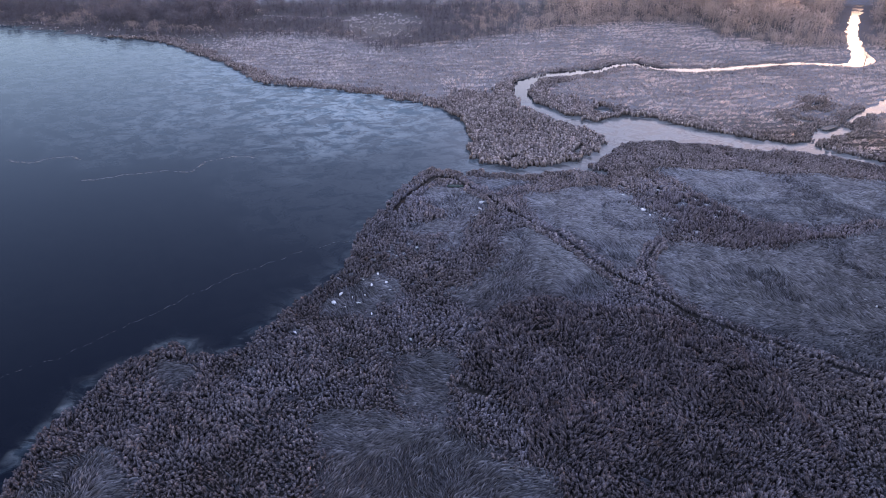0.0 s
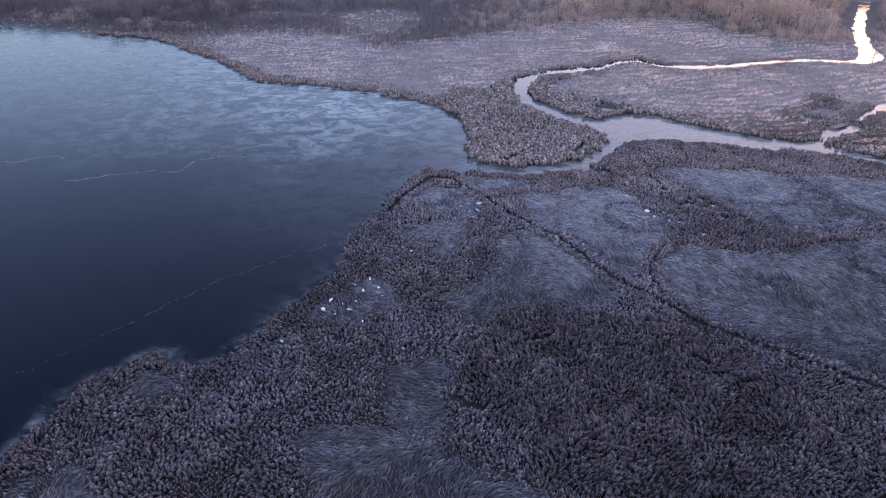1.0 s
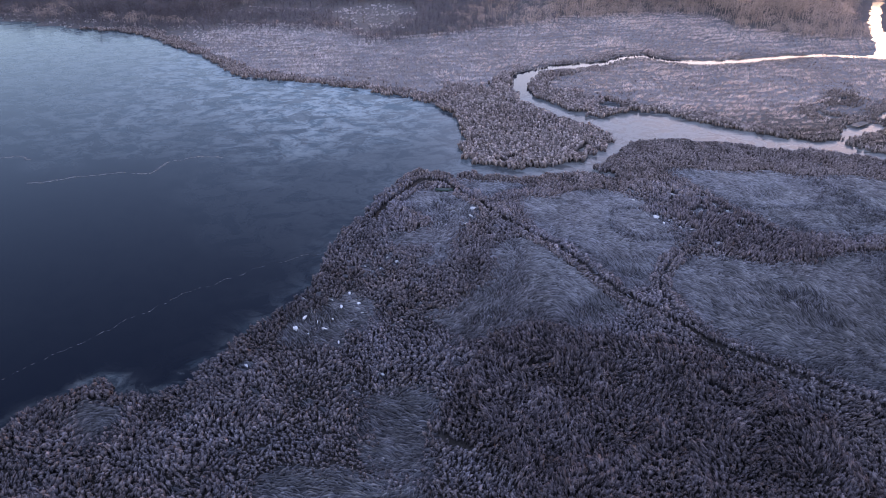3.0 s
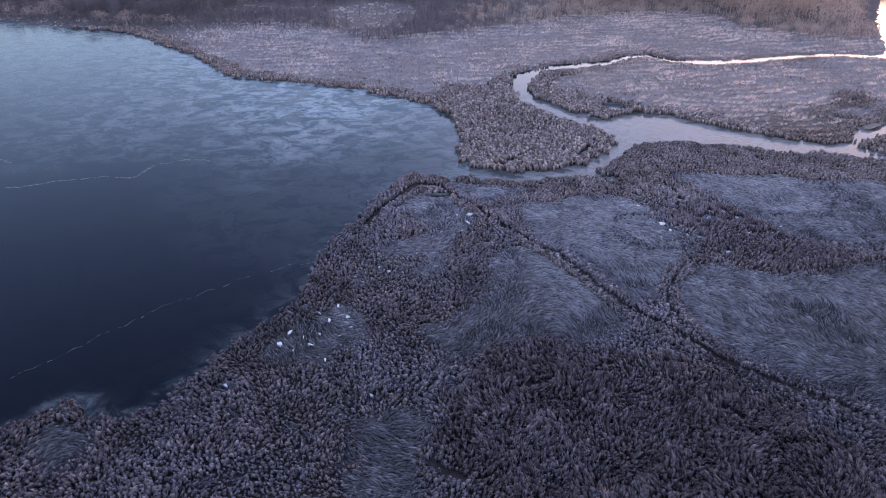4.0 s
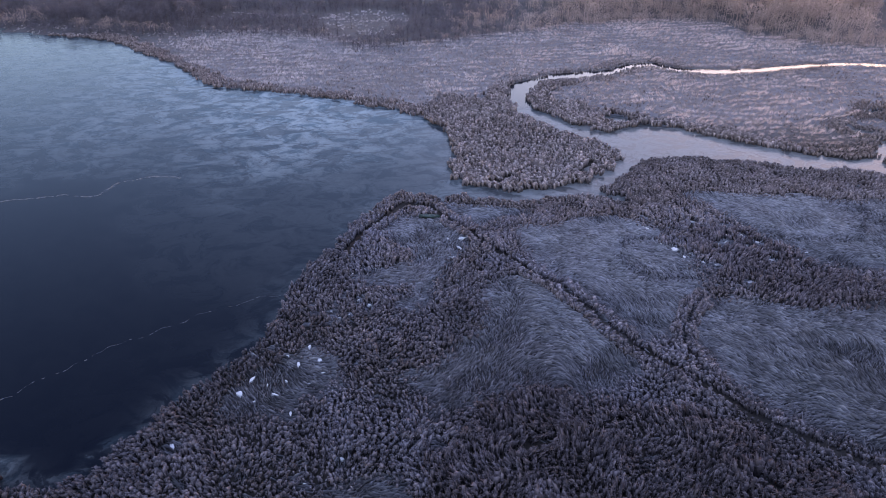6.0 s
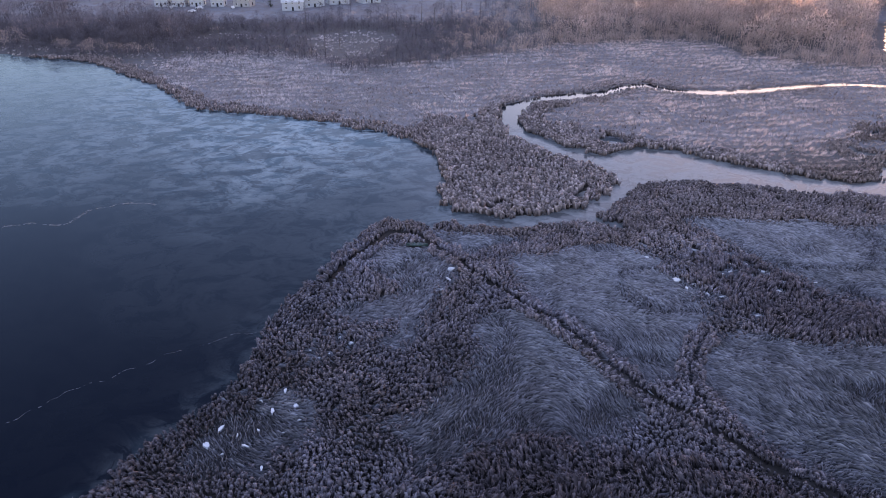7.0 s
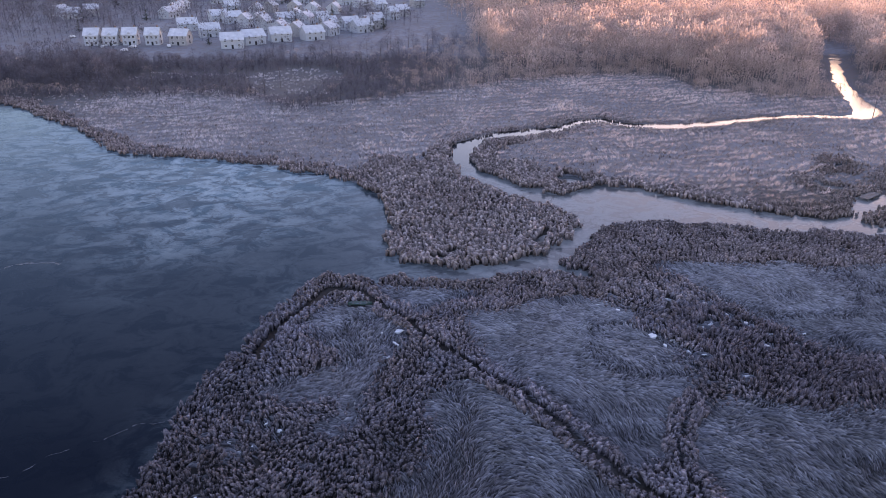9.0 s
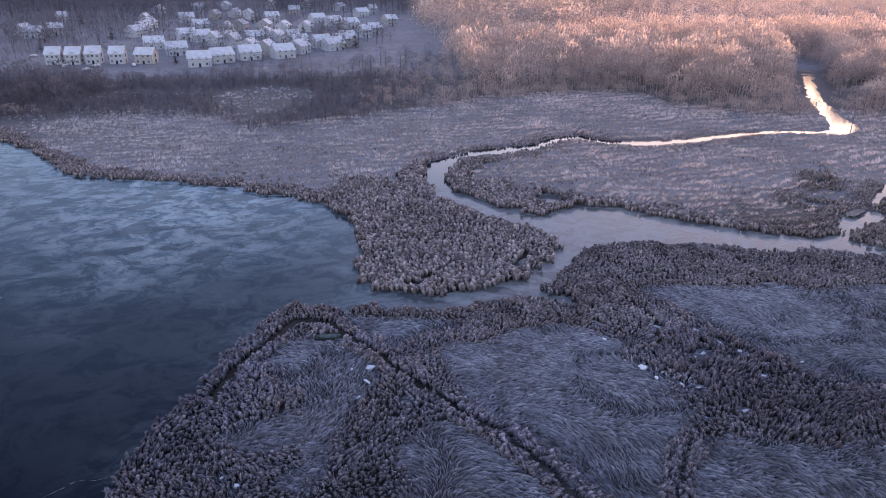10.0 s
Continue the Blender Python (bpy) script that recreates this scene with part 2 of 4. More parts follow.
FAR_SHORE = [(8.6, 202.5), (9.4, 210), (9.2, 220), (7, 232), (2, 240), (-6, 248), (-15, 254), (-27, 260), (-44, 267), (-59, 271), (-72, 276), (-82, 289), (-95, 305),
             (-112, 322), (-138, 346), (-161, 351), (-195, 363), (-230, 376), (-330, 400), (-600, 380), (-700, 100)]
WATER = NEAR_SHORE + SOUTH_BANK + EAST_BANK + ISLAND_SOUTH + ISLAND_INNER + CHANNEL + RIVER_NORTH + FAR_SHORE
PONDS = [[(135.2, 228.5), (138, 233), (141, 236), (146.5, 240.2), (153, 245.5), (161, 253), (170, 257), (168, 247), (155, 240), (150, 238), (143.4, 234.6), (138.5, 229.6)],
         [(137.4, 251), (134, 248.8), (132.2, 245.6), (133.6, 245), (135.2, 247.6), (137.8, 249.8)],
         [(120, 237.5), (121.6, 233.8), (123.6, 231), (125.8, 231.4), (124.8, 228.3), (121.6, 229), (120.2, 232.3), (119.2, 236)], [(51, 242), (57, 236.5), (62, 239), (57, 244.5)],
         [(16.5, 193.5), (18.5, 196), (22.4, 198.3), (23.6, 196.2), (20, 193)], [(41, 206.8), (42.8, 206), (43.6, 208.4), (42, 209)]]
ISLETS = [(43.8, 203.0, 0.8), (46.4, 204.9, 0.9), (42.9, 200.4, 0.6), (9.0, 207.5, 0.7), (12.2, 194.6, 0.6)]  # lone reed tufts off the point


def river_middle(x):
    """The line that parts the southern reed from the point and the island."""
    return np.interp(x, [-10, 10, 20, 30, 36, 40, 43, 47, 51.5, 56, 66, 80, 110, 117, 150, 420], [194, 189.5, 187, 188.7, 190.2, 191, 195, 201.5, 206, 214, 219, 214, 205.5, 202, 186, 66])


CLEARINGS = [
    [(-8.1, 172.5), (-4, 175.6), (1.4, 175), (6.4, 173.1), (8.7, 168.1), (9.3, 164.5), (8.3, 158.4), (5.7, 151.6), (4, 147.2), (2.6, 141), (0, 142), (1, 147.5), (-3.4, 147.5), (-8.5, 149.2), (-9.7, 152.8), (-4.1, 154), (0, 156), (0.3, 160), (-2.6, 162), (-4, 167), (-7.4, 168.6)],
    [(4.3, 183), (9.7, 182), (16.5, 181.2), (23.2, 180), (21.8, 176.4), (17.3, 173.2), (14.4, 171), (10.5, 174.6), (7.3, 179)],
    [(22, 167), (23, 171), (30, 172), (36, 175), (43, 176), (48, 171), (51, 162), (53, 157), (53, 150), (48, 142), (43, 135), (38, 132), (34, 137), (31, 144), (27, 151), (24, 160)],
    [(15, 147), (21, 151), (26, 147), (31, 139), (34, 133), (35, 127), (31, 120), (26, 119), (21, 122), (16, 122), (12, 120), (7, 114), (4, 122), (2, 123), (7, 128), (12, 135), (14, 140)],
    [(46, 137), (51, 144), (57, 144), (67, 142), (76, 142), (90, 146), (115, 150), (150, 140), (130, 100), (95, 84), (84, 92), (76, 96), (64, 107), (57, 113), (51, 117), (48, 123), (46, 130)],
    [(61, 186), (66, 188), (84, 187), (93, 184), (106, 184), (125, 178), (150, 168), (140, 150), (110, 156), (90, 153), (79, 156), (75, 161), (70, 170), (66, 177)],
    [(-8, 99), (-5, 103), (1, 104), (3, 100), (2, 91), (1, 86), (-4, 86), (-7, 89)],
    [(-20, 84), (-15, 87), (-8, 85), (-2, 84), (4, 82), (10, 77), (16, 72), (20, 62), (12, 55), (-12, 56), (-18, 70), (-18, 79)],
    [(-51, 96), (-50, 99), (-44, 99), (-43, 94), (-46, 92)],
    [(-58, 71), (-58, 76), (-52, 77), (-46, 73), (-41, 66), (-50, 58), (-58, 62)],
    [(-24, 117), (-22.5, 122), (-18, 126), (-13, 128.5), (-9, 127), (-9, 122), (-12, 117.5), (-17, 115), (-22, 115)],
]
DARK_BELTS = [[(56, 168), (64, 170), (71, 163), (76, 155), (90, 148), (130, 148), (120, 140), (90, 138), (74, 139), (66, 141), (62, 143), (59, 149), (56, 157)],
              [(8, 112), (20, 121), (31, 118), (40, 116), (50, 108), (60, 90), (55, 60), (20, 60), (12, 82), (4, 100)]]
PATHS = [[(-11.5, 160.3), (-10.8, 165.5), (-9.2, 168.9), (-6.5, 174.2), (-4.3, 178.6), (-2.7, 181.2), (-0.4, 182.2), (2.6, 180.4), (5.9, 176.6), (9.8, 171.2), (16, 162), (23, 152), (28, 146), (32, 138), (36, 131), (42, 124), (46, 118.5), (50, 114), (55, 110), (63, 104), (76, 94), (96, 82)],
         [(45, 136), (44, 129), (45, 124)], [(9, 98), (9, 102), (13, 105), (17, 109), (22, 110), (26, 111), (30, 114)], [(38.6, 114.4), (41.6, 113.8), (44.6, 114.3)], [(42.6, 108), (43.4, 104.8), (47.2, 102.1)], [(54.2, 99), (55.4, 97.3), (56.6, 95.2)], [(2.6, 93.3), (8.8, 91.2), (15.3, 93.3)], [(50, 144), (46, 137)],
         [(56, 185), (58, 176), (56, 168)]]
WOODS_EDGE = [(-700, 372), (-240, 385), (-129, 357), (-107, 356), (-87, 358), (-61, 357), (-43, 350), (-29, 333), (-15, 332), (1, 338), (22, 352), (41, 361), (60, 374),
              (86, 382), (108, 387), (134, 384), (138, 354), (156, 339), (176, 333), (196, 336), (260, 300), (340, 250), (700, 150)]


def smooth(points, closed=True, steps=4):
    """A rounded line through the plan's corners."""
    p = np.array(points, float)
    n = len(p)
    res = []
    for i in range(n if closed else n - 1):
        a, b, c, d = (p[(i + k) % n] if closed else p[min(max(i + k, 0), n - 1)] for k in (-1, 0, 1, 2))
        for s in range(steps):
            u = s / steps
            res.append(0.5 * (2 * b + (c - a) * u + (2 * a - 5 * b + 4 * c - d) * u * u + (3 * b - a - 3 * c + d) * u ** 3))
    if not closed:
        res.append(p[-1])
    return np.array(res)


def inside(x, y, poly):
    r = np.zeros(x.shape, bool)
    ok = (x >= poly[:, 0].min()) & (x <= poly[:, 0].max()) & (y >= poly[:, 1].min()) & (y <= poly[:, 1].max())
    xs, ys = x[ok], y[ok]
    hit = np.zeros(xs.shape, bool)
    for (x0, y0), (x1, y1) in zip(poly, np.roll(poly, -1, 0)):
        if y0 != y1:
            hit ^= ((y0 > ys) != (y1 > ys)) & (xs < (x1 - x0) * (ys - y0) / (y1 - y0) + x0)
    r[ok] = hit
    return r


def distance(x, y, line, closed=True, reach=12.0):
    """Distance from points to a line, capped at reach."""
    d = np.full(x.shape, reach)
    for (x0, y0), (x1, y1) in zip(line if closed else line[:-1], np.roll(line, -1, 0) if closed else line[1:]):
        ok = (x > min(x0, x1) - reach) & (x < max(x0, x1) + reach) & (y > min(y0, y1) - reach) & (y < max(y0, y1) + reach)
        if not ok.any():
            continue
        px, py = x[ok] - x0, y[ok] - y0
        ex, ey = x1 - x0, y1 - y0
        u = np.clip((px * ex + py * ey) / (ex * ex + ey * ey + 1e-9), 0, 1)
        d[ok] = np.minimum(d[ok], np.hypot(px - u * ex, py - u * ey))
    return d


def wobble(x, y, size, seed):
    """Smooth value noise, about -1 to 1."""
    rng = np.random.default_rng(seed)
    g = rng.uniform(-1, 1, (64, 64))
    u, v = x / size + 500.3, y / size + 500.7
    i, j = np.floor(u).astype(int), np.floor(v).astype(int)
    fu, fv = u - i, v - j
    fu, fv = fu * fu * (3 - 2 * fu), fv * fv * (3 - 2 * fv)
    a, b, c, d = g[i % 64, j % 64], g[(i + 1) % 64, j % 64], g[i % 64, (j + 1) % 64], g[(i + 1) % 64, (j + 1) % 64]
    return a * (1 - fu) * (1 - fv) + b * fu * (1 - fv) + c * (1 - fu) * fv + d * fu * fv


WATER_LINE = smooth(WATER)
POND_LINES = [smooth(p) for p in PONDS]
CLEAR_LINES = [smooth(p) for p in CLEARINGS]
DARK_LINES = [smooth(p) for p in DARK_BELTS]
PATH_LINES = [smooth(p, False) for p in PATHS]


def shore(x, y):
    """Signed distance to the water's edge: plus on land, capped at 12."""
    xw, yw = x + 0.9 * wobble(x, y, 3.1, 1) + 0.5 * wobble(x, y, 1.3, 2), y + 0.9 * wobble(x, y, 3.4, 3) + 0.5 * wobble(x, y, 1.4, 4)
    d = distance(xw, yw, WATER_LINE)
    wet = inside(xw, yw, WATER_LINE)
    for p in POND_LINES:
        d = np.minimum(d, distance(xw, yw, p))
        wet |= inside(xw, yw, p)
    d = np.where(wet, -d, d)
    for px, py, r in ISLETS:
        d = np.maximum(d, r - np.hypot(xw - px, yw - py))
    return d


def clearing(x, y):
    """1 in the flattened clearings, 0 in standing reed, soft over about two metres."""
    xw, yw = x + 1.3 * wobble(x, y, 4.0, 5), y + 1.3 * wobble(x, y, 4.3, 6)
    c = np.zeros(x.shape)
    for p in CLEAR_LINES:
        d = distance(xw, yw, p, reach=3.0)
        s = np.where(inside(xw, yw, p), d, -d)
        c = np.maximum(c, np.clip(0.5 + s / 3.6, 0, 1))
    return c


def trail(x, y):
    xw, yw = x + 0.4 * wobble(x, y, 2.5, 7), y + 0.4 * wobble(x, y, 2.5, 8)
    d = np.full(x.shape, 6.0)
    for i, p in enumerate(PATH_LINES):
        d = np.minimum(d, distance(xw, yw, p, False, 6.0) + (0.25 if i else 0))
    return d


CANOE_AT = (3.3, 175.9)
PATCHES = [(-15, 126, 1.2), (-21, 122.3, 1.2), (-22, 119.2, 1.4), (-17, 119, 0.9), (-14, 115, 0.8), (-28, 109, 1.1), (-6, 107, 0.7), (-14, 130, 0.8), (-12, 127, 0.9), (-6, 142, 0.8), (-12, 140, 0.8),
           (10, 166, 1.6), (9.4, 162.5, 1.2), (51, 162, 1.6), (52, 159, 1.0), (48, 171, 0.9), (58, 174, 0.9), (60, 164, 0.9), (62, 165, 1.3), (68, 165, 1.0), (68, 158, 1.0), (61, 150, 0.9), (55, 157, 0.9), (57, 156, 0.9),
           (76, 161, 0.8), (64, 172, 1.0), (66, 168, 1.0), (45, 173, 0.7),
           (-16, 122, 0.5), (-18.5, 121, 0.55), (-12.5, 121.5, 0.5), (-19.5, 117.5, 0.5), (-11, 124, 0.45), (-17, 128, 0.5), (-9, 139, 0.5), (-8, 143.5, 0.55), (-10.5, 138, 0.45), (8.2, 158.5, 0.6), (7.2, 165.8, 0.5),
           (53.5, 160.5, 0.5), (63, 168, 0.5), (65.5, 163.5, 0.5), (70, 161, 0.5), (59, 170, 0.45), (73, 158, 0.5), (87, 118, 0.7), (86, 120.5, 0.45), (-10, 103, 0.45)]


def bare_spot(x, y, k=1.0):
    """True where rime patches and the canoe keep the reed down."""
    r = ((x - CANOE_AT[0]) / 2.8) ** 2 + ((y - CANOE_AT[1] + 1.0 * k) / (2.0 * k)) ** 2 < 1
    for px, py, pr in PATCHES:
        r |= ((x - px) / (k * (pr + 0.1))) ** 2 + ((y - py + 0.6 * k) / (k * (pr + 0.5))) ** 2 < 1
    return r


def among(x, y, lines):
    r = np.zeros(x.shape, bool)
    for p in lines:
        r |= inside(x + 2 * wobble(x, y, 5, 9), y + 2 * wobble(x, y, 5, 10), p)
    return r


def land_height(x, y):
    s = shore(x, y)
    h = np.where(s > 0, 0.30 * np.clip(s / 1.0, 0, 1), np.maximum(-0.9, s * 0.5))
    h = h + np.where(s > 1, 0.12 * wobble(x, y, 3.0, 11) + 0.15 * wobble(x, y, 11.0, 12), 0) - 0.03
    t = np.clip((y - 400) / 90, 0, 1)
    # unseen hill beyond the town, added to keep the low sun off it
    u, w = np.clip((y - 1040) / 160, 0, 1), np.clip((520 - x) / 120, 0, 1)
    return h + np.where(s > 3, 1.0 * t * t * (3 - 2 * t), 0) + 70 * u * u * (3 - 2 * u) * w * w * (3 - 2 * w)


def tri_mesh(name, verts, tris, mat, **attrs):
    me = bpy.data.meshes.new(name)
    verts, tris = np.asarray(verts, np.float32), np.asarray(tris, np.int32)
    me.vertices.add(len(verts))
    me.vertices.foreach_set("co", verts.ravel())
    me.loops.add(tris.size)
    me.loops.foreach_set("vertex_index", tris.ravel())
    me.polygons.add(len(tris))
    me.polygons.foreach_set("loop_start", np.arange(0, tris.size, 3, dtype=np.int32))
    for key, val in attrs.items():
        a = me.attributes.new(key, "FLOAT", "POINT")
        a.data.foreach_set("value", np.asarray(val, np.float32).ravel())
    me.materials.append(mat)
    me.update(calc_edges=True)
    return me


def grid_mesh(name, xs, ys, height, mat, **fields):
    X, Y = np.meshgrid(xs, ys)
    x, y = X.ravel(), Y.ravel()
    z = height(x, y)
    n, m = len(xs), len(ys)
    i = (np.arange(m - 1)[:, None] * n + np.arange(n - 1)[None]).ravel()
    tris = np.concatenate([np.stack([i, i + 1, i + n + 1], 1), np.stack([i, i + n + 1, i + n], 1)])
    me = tri_mesh(name, np.stack([x, y, z], 1), tris, mat, **{k: f(x, y) for k, f in fields.items()})
    me.polygons.foreach_set("use_smooth", np.ones(len(tris), bool))
    return me


def stretch(a, b, step, far):
    core = np.arange(a, b + 0.01, step)
    out_pos, s, p = [], step, b
    while p < far:
        s *= 1.35
        p += s
        out_pos.append(p)
    out_neg, s, p = [], step, a
    while p > -far:
        s *= 1.35
        p -= s
        out_neg.append(p)
    return np.array(out_neg[::-1] + list(core) + out_pos)


# ---- ground and water ----
gx, gy = stretch(-130, 230, 2.0, 4300), stretch(60, 440, 2.0, 4300)


def litter_field(x, y):
    c = np.maximum(0.55 * clearing(x, y), np.clip((y - 215) / 30, 0, 1) * (0.85 - 0.5 * np.clip((y - np.interp(x, [p[0] for p in WOODS_EDGE], [p[1] for p in WOODS_EDGE])) / 8, 0, 1)))
    c = c * np.where(y > 215, np.clip((x + 150) / 70, 0.3, 1), 1.0)
    c = np.maximum(c, np.clip((y - 428) / 15, 0, 1) * 0.88)
    return np.where(trail(x, y) < 0.8, 1.0, 1.0 - c) * 1.0


ground = new("ground", grid_mesh("ground", gx, gy, land_height, MAT_GROUND, litter=litter_field))
tagged(ground, "frozen marsh ground of peat and frosted grass reaching the horizon", "ground", kind="structure")


def rime_field(x, y):
    return np.clip((x - 2 + 5 * wobble(x, y, 12, 23)) / 28, 0, 1) * np.clip((y - 176) / 16, 0, 1) * np.clip((262 - y) / 30, 0, 1)


# smooth pale film towards the river mouth: haze put into the ice colour
def haze_veil_field(x, y):
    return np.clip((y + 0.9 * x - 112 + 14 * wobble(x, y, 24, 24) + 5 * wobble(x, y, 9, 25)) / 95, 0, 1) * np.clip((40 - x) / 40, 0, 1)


def hoar_field(x, y):
    rim = np.exp(-np.maximum(-shore(x, y), 0) / 2.2) * (0.55 + 0.45 * wobble(x, y, 9, 22)) * (x < 30) * (y < 200)
    out = -shore(x, y)
    edge = np.exp(-((out - 2.6 - 0.8 * wobble(x, y, 7, 28)) / 0.8) ** 2) * (x < -34) * (y < 112) * np.clip(0.7 + 0.6 * wobble(x, y, 6, 29), 0, 1)
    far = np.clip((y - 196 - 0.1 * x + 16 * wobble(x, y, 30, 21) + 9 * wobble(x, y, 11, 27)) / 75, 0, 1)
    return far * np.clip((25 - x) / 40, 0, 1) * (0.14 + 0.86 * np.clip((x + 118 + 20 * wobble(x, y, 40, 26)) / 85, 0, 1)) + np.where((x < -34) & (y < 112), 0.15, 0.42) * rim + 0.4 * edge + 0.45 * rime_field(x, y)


wx, wy = stretch(-110, 60, 1.4, 4300), stretch(66, 260, 1.4, 4300)
water = new("water", grid_mesh("water", wx, wy, lambda x, y: np.zeros(x.shape) - 2.0 * ((y > 520) | (y < -260) | (x > 460)), MAT_ICE, hoar=hoar_field, veil=haze_veil_field, rime=rime_field, open_water=lambda x, y: 0.35 * np.clip((x + 10) / 40, 0, 1) + 0.42 * np.clip((y - 282) / 15, 0, 1) * (x > 20)))
tagged(water, "dark thin lake and river ice with drifts of pale hoar frost", "ice", kind="structure")


# ---- blades: reeds, grass, twigs ----
def blades(root, heading, length, lift, droop, width, rng, knee=0.62):
    """Five-corner blades: foot pair, bend pair, tip. Returns corners (n, 5, 3)."""
    n = len(root)
    out = np.stack([np.cos(heading), np.sin(heading), np.zeros(n)], 1)
    face = heading + math.pi / 2 + rng.normal(0, 0.35, n)
    side = np.stack([np.cos(face), np.sin(face), np.zeros(n)], 1)
    mid = root + out * (length * knee * np.cos(lift))[:, None] + np.array([0, 0, 1.0]) * (length * knee * np.sin(lift))[:, None]
    l2 = lift - droop
    tip = mid + out * (length * (1 - knee) * np.cos(l2))[:, None] + np.array([0, 0, 1.0]) * (length * (1 - knee) * np.sin(l2))[:, None]
    w = width[:, None]
    return np.stack([root - side * w * 0.3, root + side * w * 0.3, mid - side * w * 0.6, mid + side * w * 0.6, tip], 1)


BLADE = np.array([[0, 1, 3], [0, 3, 2], [2, 3, 4]])


def form(corners, frost):
    """A template from five-corner blades: corners, triangles, frost at each corner."""
    n = len(corners)
    return corners.reshape(-1, 3), (BLADE[None] + 5 * np.arange(n)[:, None, None]).reshape(-1, 3), np.tile([frost[0], frost[0], frost[1], frost[1], frost[2]], n)


def needles(root, heading, length, lift, width, rng, frost=(0.3, 1.0)):
    """A template from slim single triangles: twigs and sedge."""
    n = len(root)
    tip = root + np.stack([np.cos(heading) * np.cos(lift), np.sin(heading) * np.cos(lift), np.sin(lift)], 1) * length[:, None]
    face = heading + math.pi / 2 + rng.normal(0, 0.6, n)
    side = np.stack([np.cos(face), np.sin(face), rng.normal(0, 0.3, n)], 1) * width[:, None] * 0.5
    v = np.stack([root - side, root + side, tip], 1)
    return v.reshape(-1, 3), np.arange(3 * n).reshape(-1, 3), np.tile([frost[0], frost[0], frost[1]], n)


def join(*forms):
    vs, ts, fs, off = [], [], [], 0
    for v, t, f in forms:
        vs.append(v), ts.append(t + off), fs.append(f)
        off += len(v)
    return np.concatenate(vs), np.concatenate(ts), np.concatenate(fs)


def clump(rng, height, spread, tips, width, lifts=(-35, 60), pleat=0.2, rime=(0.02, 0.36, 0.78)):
    """A tuft of reed: stems bound under one rounded, pleated, frost-covered mass of nodding heads, with loose tips on
    it.
    """
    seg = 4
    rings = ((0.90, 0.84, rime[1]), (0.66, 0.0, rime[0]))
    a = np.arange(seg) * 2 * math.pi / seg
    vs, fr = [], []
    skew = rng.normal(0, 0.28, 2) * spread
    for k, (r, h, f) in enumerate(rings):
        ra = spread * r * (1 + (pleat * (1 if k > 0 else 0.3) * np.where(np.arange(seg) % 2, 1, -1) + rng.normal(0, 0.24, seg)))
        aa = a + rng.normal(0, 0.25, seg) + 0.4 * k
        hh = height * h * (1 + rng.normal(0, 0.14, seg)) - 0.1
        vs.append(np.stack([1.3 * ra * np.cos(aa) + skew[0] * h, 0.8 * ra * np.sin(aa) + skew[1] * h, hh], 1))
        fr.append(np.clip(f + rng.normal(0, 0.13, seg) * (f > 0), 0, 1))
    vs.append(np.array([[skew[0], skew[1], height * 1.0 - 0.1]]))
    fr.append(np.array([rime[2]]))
    tris = []
    for k in range(len(rings) - 1):
        for i in range(seg):
            j = (i + 1) % seg
            tris += [(k * seg + i, (k + 1) * seg + i, (k + 1) * seg + j), (k * seg + i, (k + 1) * seg + j, k * seg + j)]
    tris += [(len(rings) * seg, i, (i + 1) % seg) for i in range(seg)]
    mass = np.concatenate(vs), np.array(tris), np.concatenate(fr)
    q, a = np.sqrt(rng.uniform(0, 1, tips)), rng.uniform(0, 6.28, tips)
    root = np.stack([0.95 * spread * q * np.cos(a) + skew[0], 0.95 * spread * q * np.sin(a) + skew[1], height * (1.0 - 0.3 * q ** 2.2) - 0.12], 1)
    lift = np.radians(lifts[1] - (lifts[1] - lifts[0]) * np.clip(q + rng.normal(0, 0.25, tips), 0, 1))
    head = needles(root, a + rng.normal(0, 0.5, tips), height * rng.uniform(0.12, 0.27, tips), lift, width * rng.uniform(1.2, 2.2, tips), rng, (0.4, 1.0))
    return join(mass, head)


def scatter(name, mat, forms, x, y, z, size, turn, rng, lean=None, tone=None):
    """One joined object of many tufts."""
    n = len(x)
    pick = rng.integers(0, len(forms), n)
    vs, ts, tn, fr, off = [], [], [], [], 0
    tone = rng.uniform(0, 1, n) if tone is None else np.clip(tone + rng.uniform(-0.25, 0.25, n), 0, 1)
    for k, (p, tri, frost) in enumerate(forms):
        i = np.nonzero(pick == k)[0]
        if not len(i):
            continue
        c, s = np.cos(turn[i])[:, None], np.sin(turn[i])[:, None]
        px = (p[:, 0] * c - p[:, 1] * s) * size[i, None]
        py = (p[:, 0] * s + p[:, 1] * c) * size[i, None]
        pz = p[:, 2] * size[i, None]
        if lean is not None:
            px, py = px + lean[i, 0:1] * np.maximum(pz, 0) ** 1.5, py + lean[i, 1:2] * np.maximum(pz, 0) ** 1.5
        vs.append(np.stack([px + x[i, None], py + y[i, None], pz + z[i, None]], 2).reshape(-1, 3))
        ts.append((tri[None] + off + len(p) * np.arange(len(i))[:, None, None]).reshape(-1, 3))
        off += len(p) * len(i)
        tn.append(np.repeat(tone[i], len(p)))
        fr.append(np.tile(frost, len(i)))
    return new(name, tri_mesh(name, np.concatenate(vs), np.concatenate(ts), mat, tone=np.concatenate(tn), frost=np.concatenate(fr)))


